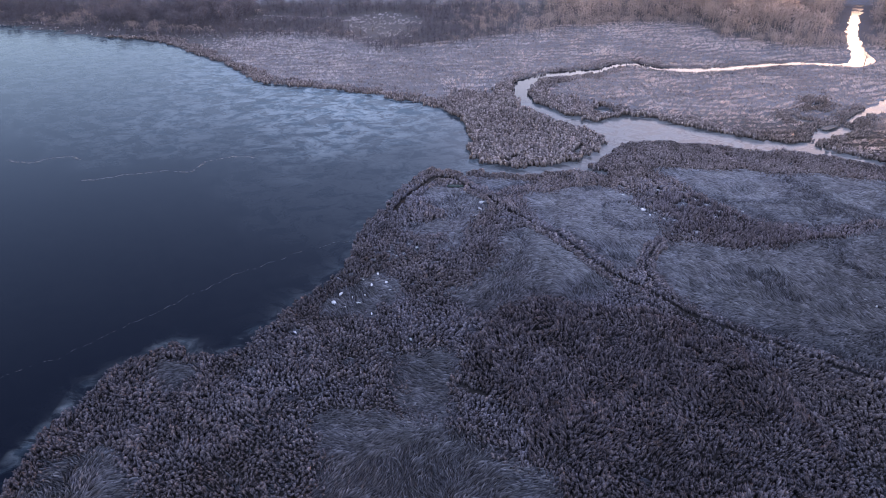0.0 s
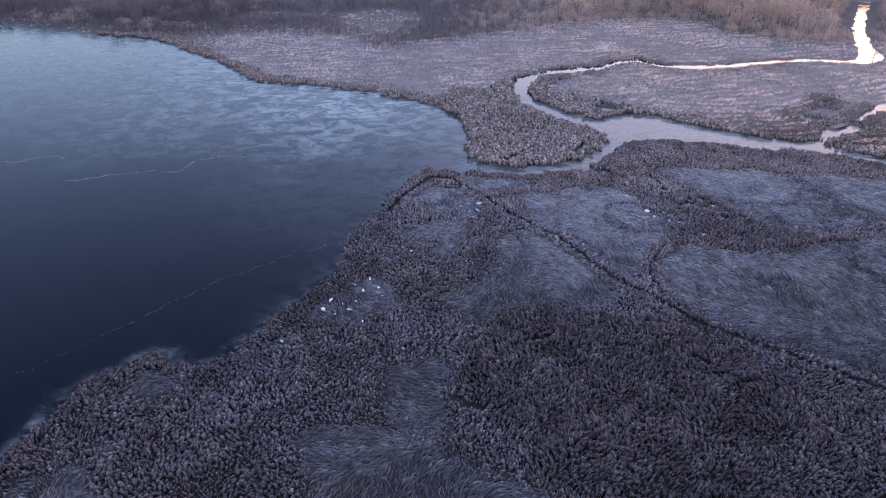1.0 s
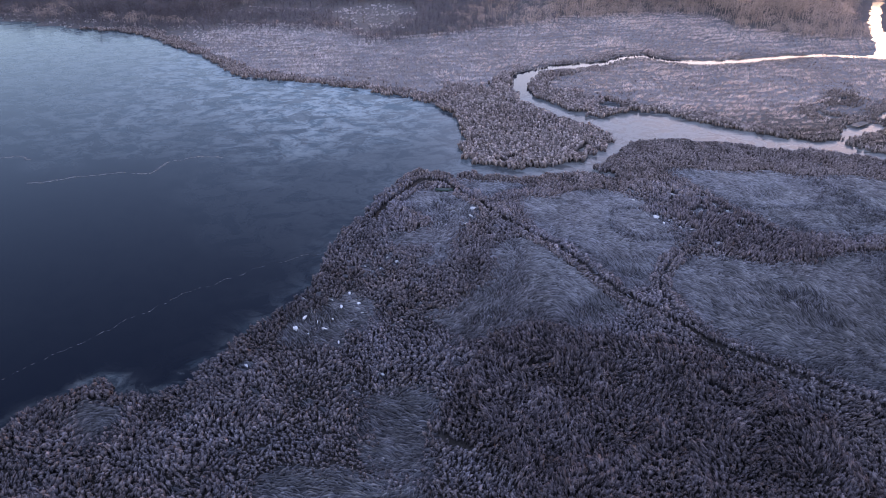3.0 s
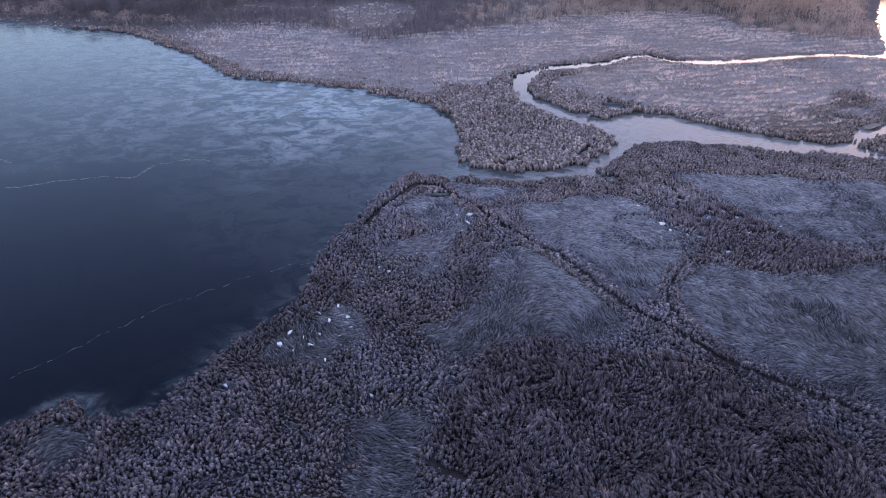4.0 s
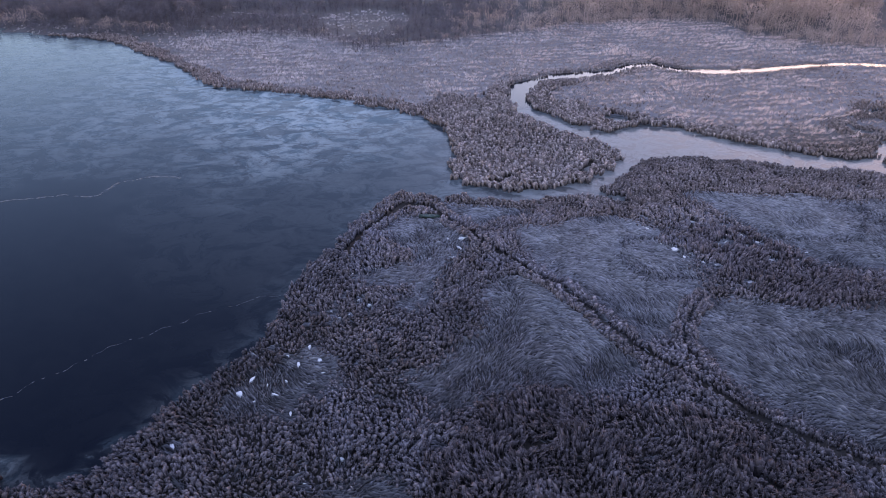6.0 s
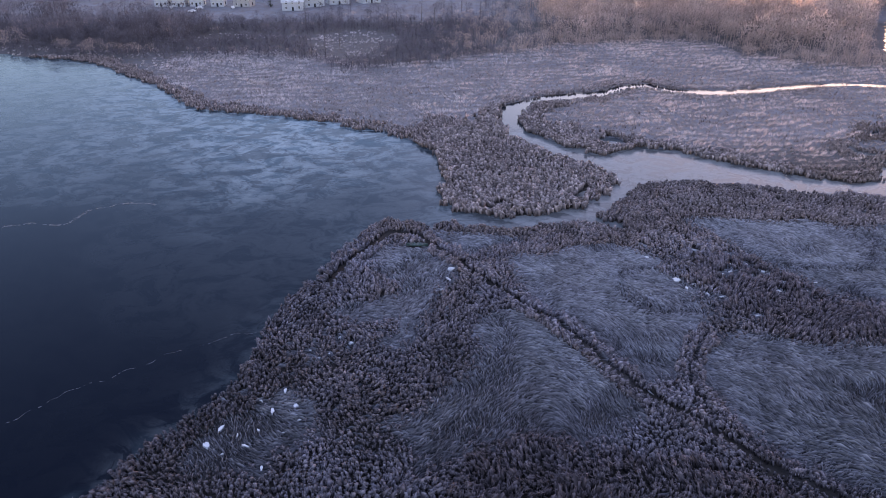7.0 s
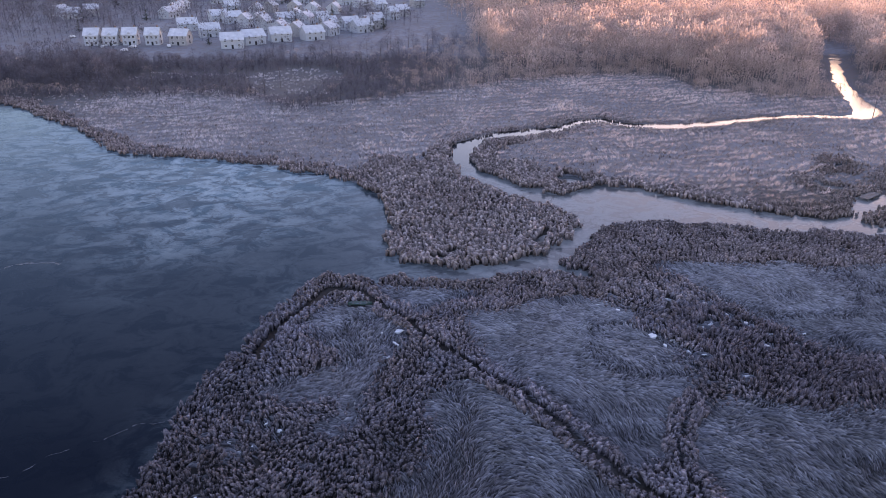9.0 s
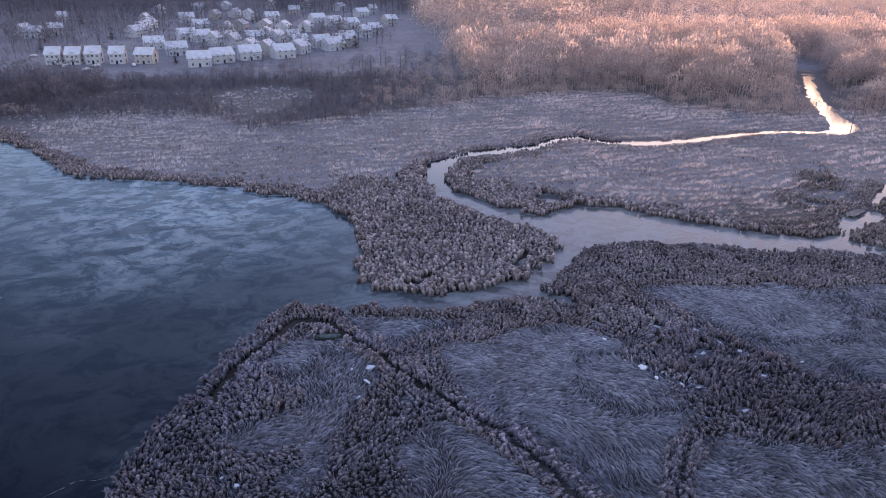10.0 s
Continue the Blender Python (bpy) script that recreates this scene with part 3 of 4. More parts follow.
def spots(x0, x1, y0, y1, step, rng, jitter=0.9):
    X, Y = np.meshgrid(np.arange(x0, x1, step), np.arange(y0, y1, step))
    x, y = X.ravel(), Y.ravel()
    x = x + rng.uniform(-0.5, 0.5, x.shape) * step * jitter
    y = y + rng.uniform(-0.5, 0.5, y.shape) * step * jitter
    return x, y


def west_limit(y):
    return np.where(y < 460, -12 - 0.63 * y, -35 - 0.47 * (y - 74))


rng = np.random.default_rng(7)
# standing reed south of the river
x, y = spots(-66, 150, 64, 212, 0.50, rng, 1.2)
keep = x < 70 + 0.545 * (y - 70)
x, y = x[keep], y[keep]
s = shore(x, y)
keep = (s > -0.5 - 0.8 * wobble(x, y, 2.2, 35)) & (y < river_middle(x))
keep &= (wobble(x, y, 1.15, 141) > np.where(among(x, y, DARK_LINES), -0.88, -0.70)) | (trail(x, y) < 3) | (s < 2)
x, y, s = x[keep], y[keep], s[keep]
way = trail(x, y)
hedge = (way < 2.3 + 0.6 * wobble(x, y, 5, 34)) & (y > 95)
keep = ((rng.uniform(0, 1, x.shape) > clearing(x, y) * 1.02) | hedge) & (way > np.where(x < 8, 0.8, 0.52) + 0.15 * rng.uniform(0, 1, x.shape)) & ~bare_spot(x, y)
x, y, s = x[keep], y[keep], s[keep]
dark = among(x, y, DARK_LINES)
base = np.maximum(land_height(x, y), 0.0)
size = (0.82 + 0.18 * wobble(x, y, 9, 31) + 0.17 * wobble(x, y, 1.9, 38) + 0.2 * rng.uniform(-1, 1, x.shape)) * np.where(dark, 1.1, 1.0) * np.where(s < 2.5, 1.12, 1.0) * np.where(trail(x, y) < 2.5, 1.12, 1.0 - 0.45 * clearing(x, y))
lean = np.stack([0.42 * wobble(x, y, 4, 32), 0.42 * wobble(x, y, 4, 33)], 1)
turn = 1.6 * wobble(x, y, 13, 39) + 1.2 * wobble(x, y, 4, 40) + rng.normal(0, 0.5, x.shape)
# tone lightens northwards: haze put into the colour; rime patches, browner shore too
haze_rime_tone = 0.20 + 0.55 * np.clip((y + 0.25 * x - 112 + 12 * wobble(x, y, 14, 36)) / 60, 0, 1) + 0.20 * wobble(x, y, 2.7, 38) + 0.15 * wobble(x, y, 6, 37) - 0.3 * np.clip(1 - s / 9, 0, 1)
# northern tufts take the haze-warmed reed colour
north = y + 0.12 * x > 176 + 16 * rng.uniform(-1, 1, x.shape) + 8 * wobble(x, y, 12, 143)
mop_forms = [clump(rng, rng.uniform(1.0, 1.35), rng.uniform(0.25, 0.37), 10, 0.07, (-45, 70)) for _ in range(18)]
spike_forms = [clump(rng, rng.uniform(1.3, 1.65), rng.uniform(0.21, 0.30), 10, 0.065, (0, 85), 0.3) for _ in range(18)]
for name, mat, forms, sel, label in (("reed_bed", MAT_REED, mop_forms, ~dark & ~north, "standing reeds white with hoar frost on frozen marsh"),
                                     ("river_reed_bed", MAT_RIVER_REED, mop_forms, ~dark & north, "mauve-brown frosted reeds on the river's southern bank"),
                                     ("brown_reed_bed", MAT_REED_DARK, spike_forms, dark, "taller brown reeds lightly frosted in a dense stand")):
    ob = scatter(name, mat, forms, x[sel], y[sel], base[sel], size[sel], turn[sel], rng, lean[sel], haze_rime_tone[sel])
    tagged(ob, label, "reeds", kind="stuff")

# reed on the point and round the river loop
x, y = spots(-165, 150, 186, 372, 0.66, rng, 1.2)
near_loop = (y < 312) | (x < -50)
x, y = x[near_loop], y[near_loop]
s = shore(x, y)
fuzz = 9 * wobble(x, y, 11, 46) + 5 * rng.uniform(-1, 1, x.shape)
point = (x > -6 + fuzz) & (x < 50) & (y < 256 + fuzz)
edge = s < np.where((x > 92) & (y > 214), 5.0, 4.0) + 3.0 * wobble(x, y, 8, 41) + 2.5 * rng.uniform(-1, 1, x.shape)
keep = (s > -0.6 - 1.5 * wobble(x, y, 2.4, 45)) & (point | edge) & (y > river_middle(x)) & (x < 88 + 0.62 * (y - 70))
x, y, s = x[keep], y[keep], s[keep]
base = np.maximum(land_height(x, y), 0.0)
size = (0.87 + 0.16 * wobble(x, y, 8, 42) + 0.18 * wobble(x, y, 3, 48) + 0.24 * rng.uniform(-1, 1, x.shape) + np.where(s < 2.0, 0.15, 0)) * np.where((y > 280) & (x > -50), 0.5, np.where((x < 2) & (y > 235), 0.72, 1.0))
lean = np.stack([0.2 * wobble(x, y, 6, 43), 0.2 * wobble(x, y, 6, 44)], 1)
# paler flanks and tops than near tufts, lifted as haze would
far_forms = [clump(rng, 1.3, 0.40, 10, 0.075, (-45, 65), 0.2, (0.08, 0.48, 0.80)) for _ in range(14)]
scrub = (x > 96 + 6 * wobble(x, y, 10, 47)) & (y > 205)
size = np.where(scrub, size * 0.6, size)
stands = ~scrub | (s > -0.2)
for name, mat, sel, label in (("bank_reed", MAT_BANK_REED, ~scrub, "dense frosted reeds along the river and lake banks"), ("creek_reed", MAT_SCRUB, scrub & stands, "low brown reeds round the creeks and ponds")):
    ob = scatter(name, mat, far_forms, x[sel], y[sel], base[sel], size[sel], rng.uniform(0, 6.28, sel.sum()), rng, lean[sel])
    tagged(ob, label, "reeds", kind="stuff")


# flattened grass in the clearings, combed by wind and snow
def flow(x, y):
    a = 2.2 * wobble(x, y, 17, 51) + 0.9 * wobble(x, y, 8, 52) + 0.40 * wobble(x, y, 2.8, 53)
    return 0.9 + 1.25 * a


def lock(rng, strands):
    """A hank of long grass lying along +x: arched, tapering, frosted on its crest, dark on its flanks, with loose
    strands.
    """
    n = 3
    u = np.linspace(0, 1, n)
    length = rng.uniform(1.3, 2.6)
    bend = rng.normal(0, 0.16) * u ** 2 + rng.normal(0, 0.05, n)
    rise = np.array([0.12, 0.42, 0.10]) * rng.uniform(0.7, 1.35)
    half = np.array([0.03, 0.06, 0.012]) * rng.uniform(0.7, 1.4)
    px = (u - 0.5) * length
    crest = np.stack([px, bend, rise], 1)
    left = np.stack([px, bend - half, rise * 0.3 - 0.08], 1)
    right = np.stack([px, bend + half, rise * 0.3 - 0.08], 1)
    tris = []
    for k in range(n - 1):
        for o in (n, 2 * n):
            tris += [(k, k + 1, o + k + 1), (k, o + k + 1, o + k)]
    # flanks and foot coloured dark for the shade between neighbouring hanks
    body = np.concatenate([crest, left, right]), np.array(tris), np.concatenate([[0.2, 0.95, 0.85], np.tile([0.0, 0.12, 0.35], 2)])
    w = rng.uniform(0.1, 0.75, strands)
    root = np.stack([(w - 0.5) * length, np.interp(w, u, bend), np.interp(w, u, rise) - 0.03], 1)
    loose = needles(root, rng.normal(0, 0.45, strands), rng.uniform(0.35, 0.8, strands), np.radians(rng.uniform(-12, 30, strands)), rng.uniform(0.05, 0.09, strands), rng, (0.6, 1.0))
    return join(body, loose)


x, y = spots(-62, 150, 64, 192, 0.365, rng, 1.7)
keep = x < 70 + 0.545 * (y - 70)
x, y = x[keep], y[keep]
keep = (clearing(x, y) > 0.25) | bare_spot(x, y, 1.15) | (wobble(x, y, 1.15, 141) < -0.7)
x, y = x[keep], y[keep]
keep = (shore(x, y) > 0.5) & (trail(x, y) > 0.9) & ~bare_spot(x, y, 0.45)
x, y = x[keep], y[keep]
size = rng.uniform(0.75, 1.2, x.shape)
# tone rises with y to stand in for haze; the rest is patches
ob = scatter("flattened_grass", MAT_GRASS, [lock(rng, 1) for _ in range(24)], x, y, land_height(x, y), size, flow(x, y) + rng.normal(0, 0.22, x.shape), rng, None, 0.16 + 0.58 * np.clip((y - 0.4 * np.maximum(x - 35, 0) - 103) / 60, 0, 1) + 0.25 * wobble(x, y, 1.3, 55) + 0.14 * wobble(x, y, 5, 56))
tagged(ob, "long frosted marsh grass combed flat in swirling sheets", "grass", kind="stuff")

OPENINGS = [smooth([(-53, 398), (-28, 412), (-10, 392), (-20, 352), (-38, 346), (-48, 358)]), smooth([(-104, 388), (-70, 392), (-46, 384), (-48, 396), (-72, 402), (-102, 402)]),
            smooth([(-190, 481), (-153, 484), (-87, 480), (-60, 462), (-66, 440), (-111, 436), (-190, 441)]), smooth([(30, 560), (66, 580), (62, 505), (34, 500)])]

# sedge meadow beyond the water
x, y = spots(-260, 300, 200, 416, 1.3, rng, 1.1)
s = shore(x, y)
edge_y = np.interp(x, [p[0] for p in WOODS_EDGE], [p[1] for p in WOODS_EDGE])
meadow = np.zeros(x.shape, bool)
for p in OPENINGS[:2]:
    meadow |= inside(x + 7 * wobble(x, y, 13, 58), y + 5 * wobble(x, y, 9, 59), p) & (rng.uniform(0, 1, x.shape) < 0.28)
keep = (s > 0.6) & ((y < edge_y + 6) | meadow) & ((x > -105) | (rng.uniform(0, 1, x.shape) < 0.2)) & (x > west_limit(y)) & ((y > 250) | (x < 0) | (x > 54)) & ~((x > 40) & (y < 212) & (x < 114)) & (x < 62 + 0.65 * (y - 70))
x, y, s = x[keep], y[keep], s[keep]
base = land_height(x, y)
humm = 0.7 * wobble(x * 0.6 + y * 0.25, y, 4.5, 61) + 0.7 * wobble(x * 0.5, y * 1.1, 2.6, 62) + 0.3 * wobble(x, y, 20, 63)
rows_of = np.sin(2 * math.pi * (y - 0.22 * x + 4.5 * wobble(x, y, 17, 66) + 1.2 * wobble(x, y, 5, 67)) / 4.6) * (0.55 + 0.45 * wobble(x, y, 22, 68))
humm = 0.6 * humm + 0.8 * rows_of
size = 0.60 + 0.38 * np.clip(humm, -1, 1.3) + 0.1 * rng.uniform(-1, 1, x.shape)
a = flow(x * 0.6, y * 0.6)
lean = np.stack([np.cos(a), np.sin(a)], 1) * 0.7


def tussock(rng, count):
    q, a = np.sqrt(rng.uniform(0, 1, count)), rng.uniform(0, 6.28, count)
    root = np.stack([0.55 * q * np.cos(a), 0.55 * q * np.sin(a), np.zeros(count)], 1)
    # feet kept pale, so the meadow lightens as if through haze
    return needles(root, a + rng.normal(0, 0.5, count), rng.uniform(0.7, 1.3, count), np.radians(rng.uniform(25, 85, count)), rng.uniform(0.10, 0.22, count), rng, (0.55, 1.0))


sedge_forms = [tussock(rng, 17) for _ in range(8)]
brown = x > 45 + 55 * rng.uniform(-1, 1, x.shape) + 20 * wobble(x, y, 25, 69)
for name, mat, sel, label in (("sedge_meadow", MAT_SEDGE, ~brown, "pale frosted sedge meadow beyond the lake"), ("brown_sedge_meadow", MAT_SEDGE_BROWN, brown, "brownish frosted sedge on the river island and its far bank")):
    ob = scatter(name, mat, sedge_forms, x[sel], y[sel], base[sel], size[sel], rng.uniform(0, 6.28, sel.sum()), rng, lean[sel], 0.5 + 0.75 * humm[sel])
    tagged(ob, label, "sedge", kind="stuff")
ridge = 1 - np.abs(wobble(x * 0.45 + 0.2 * y, y + 0.15 * x, 5.5, 64)) - 0.35 * np.abs(wobble(x, y, 13, 65))
tall = (ridge > 0.79) & (rng.uniform(0, 1, x.shape) < 0.55) & (y < 365)
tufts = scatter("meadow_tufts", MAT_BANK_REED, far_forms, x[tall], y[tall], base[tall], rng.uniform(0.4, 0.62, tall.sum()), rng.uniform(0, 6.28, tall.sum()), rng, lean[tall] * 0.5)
tagged(tufts, "straggling rows of taller tufts in the sedge meadow", "sedge", kind="stuff")


# ---- woods ----
def bare_tree(rng, height, spread, twigs, width=0.13, reach=(0.05, 0.13)):
    """A leafless frosted tree: trunk, limbs, and a rounded haze of fine twigs."""
    nl = 6
    a = rng.uniform(0, 6.28, nl)
    root = np.stack([np.zeros(nl), np.zeros(nl), rng.uniform(0.25, 0.6, nl) * height], 1)
    limbs = needles(root, a, spread * rng.uniform(0.7, 1.2, nl), np.radians(rng.uniform(25, 65, nl)), np.full(nl, 0.2), rng, (0.0, 0.3))
    trunk = needles(np.array([[0, 0, -0.3], [0.05, 0, -0.3]]), np.array([0.0, 1.6]), np.full(2, height * 0.9), np.radians([89, 89]), np.array([0.24, 0.24]), rng, (0.2, 0.5))
    b, c = rng.uniform(0, 6.28, twigs), rng.uniform(-0.75, 1, twigs)
    r = rng.uniform(0.35, 1, twigs) ** 0.5
    ring = np.sqrt(np.maximum(1 - c * c, 0.02)) * r
    root = np.stack([spread * ring * np.cos(b), spread * ring * np.sin(b), height * (0.56 + 0.40 * c * r)], 1)
    lift = np.clip(np.arcsin(np.clip(c, -1, 1)) + rng.normal(0.35, 0.5, twigs), -0.6, 1.5)
    tw = needles(root, b + rng.normal(0, 0.7, twigs), height * rng.uniform(*reach, twigs), lift, width * rng.uniform(0.8, 1.7, twigs), rng, (0.3, 1.0))
    return join(trunk, limbs, tw)


tree_forms = [bare_tree(rng, h, w, 170, 0.26, (0.035, 0.085)) for h, w in ((7, 3.0), (9, 3.6), (10, 4.0), (8, 3.8), (6, 3.0), (11, 3.8))]
shrub_forms = [bare_tree(rng, 3.4, 2.4, 120, 0.16) for _ in range(5)]


def in_openings(x, y):
    r = np.zeros(x.shape, bool)
    for p in OPENINGS:
        r |= inside(x + 7 * wobble(x, y, 13, 58), y + 5 * wobble(x, y, 9, 59), p)
    return r


x, y = spots(-330, 420, 240, 560, 4.9, rng, 1.2)
edge_y = np.interp(x, [p[0] for p in WOODS_EDGE], [p[1] for p in WOODS_EDGE]) + 4 * wobble(x, y, 9, 71)
left = x < 30 + 0.12 * (y - 450)
bank = shore(x, y)
keep = (y > edge_y) & (bank > 5) & ~in_openings(x, y) & (x < 80 + 0.68 * (y - 70)) & (x > west_limit(y)) & (~left | (y < 470)) & (wobble(x, y, 16, 72) > np.where(left, -0.6, -0.9))
x, y, bank = x[keep], y[keep], bank[keep]
gap = y - np.interp(x, [p[0] for p in WOODS_EDGE], [p[1] for p in WOODS_EDGE])
is_shrub = (gap < 10) | (wobble(x, y, 12, 73) > 0.45)
base = land_height(x, y)
# eastern trees grow with depth, height added to shade the marsh
size = rng.uniform(0.7, 1.15, x.shape) * np.clip((bank - 3) / 9, 0.22, 1) * np.where(x > 60, 1.0 + 0.8 * np.clip((gap - 8) / 45, 0, 1), np.where(x < -105, 1.15, 0.62))
# pale twigs take over eastwards, painting the warm haze that grows there
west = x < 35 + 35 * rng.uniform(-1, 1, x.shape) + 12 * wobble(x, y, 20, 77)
for name, mat, sel, forms, label in (("far_woods", MAT_TWIG, ~is_shrub & ~west, tree_forms, "leafless frosted woods beyond the marsh, coloured pale as by haze"),
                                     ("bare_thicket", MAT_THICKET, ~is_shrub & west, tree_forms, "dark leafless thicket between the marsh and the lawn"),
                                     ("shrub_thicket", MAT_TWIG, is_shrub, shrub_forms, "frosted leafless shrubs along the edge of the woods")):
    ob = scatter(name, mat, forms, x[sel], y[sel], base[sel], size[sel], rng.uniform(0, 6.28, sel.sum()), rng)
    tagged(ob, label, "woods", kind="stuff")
sx, sy = spots(-330, 330, 240, 470, 3.0, rng, 1.2)
gap = sy - np.interp(sx, [p[0] for p in WOODS_EDGE], [p[1] for p in WOODS_EDGE]) + 5 * wobble(sx, sy, 9, 75)
keep = (gap > np.where(sx < -15, -8, -3) + 4 * wobble(sx, sy, 6, 78)) & (shore(sx, sy) > 1.2) & ~in_openings(sx, sy) & (sx < 80 + 0.68 * (sy - 70)) & (sx > west_limit(sy)) & np.where(sx < 40, sy < 440, gap < 26)
keep &= wobble(sx, sy, 14, 76) > -0.75
sx, sy = sx[keep], sy[keep]
# same eastward change to the haze-pale twigs
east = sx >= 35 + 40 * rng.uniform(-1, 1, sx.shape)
under_forms = [bare_tree(rng, 3.4, 1.9, 56, 0.2) for _ in range(6)]
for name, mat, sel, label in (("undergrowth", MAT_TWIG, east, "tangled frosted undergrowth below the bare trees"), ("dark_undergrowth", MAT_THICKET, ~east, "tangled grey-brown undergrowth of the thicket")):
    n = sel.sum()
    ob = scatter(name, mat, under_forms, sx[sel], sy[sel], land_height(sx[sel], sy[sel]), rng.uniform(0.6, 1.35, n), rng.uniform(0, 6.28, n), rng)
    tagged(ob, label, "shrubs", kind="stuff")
x, y = spots(-520, 800, 470, 1150, 10.5, rng, 1.2)
town = x < 40 + 0.1 * (y - 500)
keep = (x < 110 + 0.72 * (y - 70)) & (x > west_limit(y)) & ((y > 560) | town) & ~in_openings(x, y) & (wobble(x, y, 40, 74) > np.where(town, np.where(x < -158, -0.95, np.where((x > -135) & (y < 760), 0.32, -0.15)), -0.7))
keep &= ~((y < 500) & (x < -50))
x, y = x[keep], y[keep]
town_forms = [bare_tree(rng, h, w, 78, 0.40, (0.035, 0.085)) for h, w in ((9, 4.2), (11, 4.6), (12, 4.4), (8, 4.0))]
coarse_forms = [bare_tree(rng, h, w, 92, 0.52, (0.03, 0.07)) for h, w in ((9, 5.0), (11, 5.4), (12, 5.2), (8, 4.6))]
town = x < 30 + 0.1 * (y - 500)
# trees sunward of town and marsh oversized, height added to shade them
size = rng.uniform(0.7, 1.2, x.shape) * np.where(x > 60 + 0.575 * (y - 400), 1.25, np.where(x > 40 + 0.1 * (y - 500), 2.1, np.where(y > 760, 1.9, np.where(y > 540, 1.3, 1.0))))
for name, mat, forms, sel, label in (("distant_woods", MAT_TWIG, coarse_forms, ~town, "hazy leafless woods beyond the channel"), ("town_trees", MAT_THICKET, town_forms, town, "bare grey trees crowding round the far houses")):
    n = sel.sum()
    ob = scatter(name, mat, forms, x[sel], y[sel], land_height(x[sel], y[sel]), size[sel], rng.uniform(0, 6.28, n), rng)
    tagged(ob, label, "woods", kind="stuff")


# ---- things ----
def part(name, bm, mat, parent=None, label=""):
    me = bpy.data.meshes.new(name)
    bm.to_mesh(me)
    bm.free()
    me.materials.append(mat)
    ob = new(name, me)
    ob.parent = parent
    if label:
        tagged(ob, label)
    return ob


def box(bm, x0, x1, y0, y1, z0, z1):
    v = [bm.verts.new(p) for p in ((x0, y0, z0), (x1, y0, z0), (x1, y1, z0), (x0, y1, z0), (x0, y0, z1), (x1, y0, z1), (x1, y1, z1), (x0, y1, z1))]
    for f in ((3, 2, 1, 0), (4, 5, 6, 7), (0, 1, 5, 4), (1, 2, 6, 5), (2, 3, 7, 6), (3, 0, 4, 7)):
        bm.faces.new([v[i] for i in f])


def thing(name, label, category, group="", m=None):
    ob = new(name)
    ob.empty_display_size = 0.5
    if m is not None:
        ob.matrix_basis = m
    return tagged(ob, label, category, group)


def prism(bm, x0, x1, profile):
    """A solid from a (y, z) outline, along x."""
    a = [bm.verts.new((x0, y, z)) for y, z in profile]
    b = [bm.verts.new((x1, y, z)) for y, z in profile]
    bm.faces.new(a[::-1])
    bm.faces.new(b)
    n = len(profile)
    for i in range(n):
        bm.faces.new((a[i], a[(i + 1) % n], b[(i + 1) % n], b[i]))


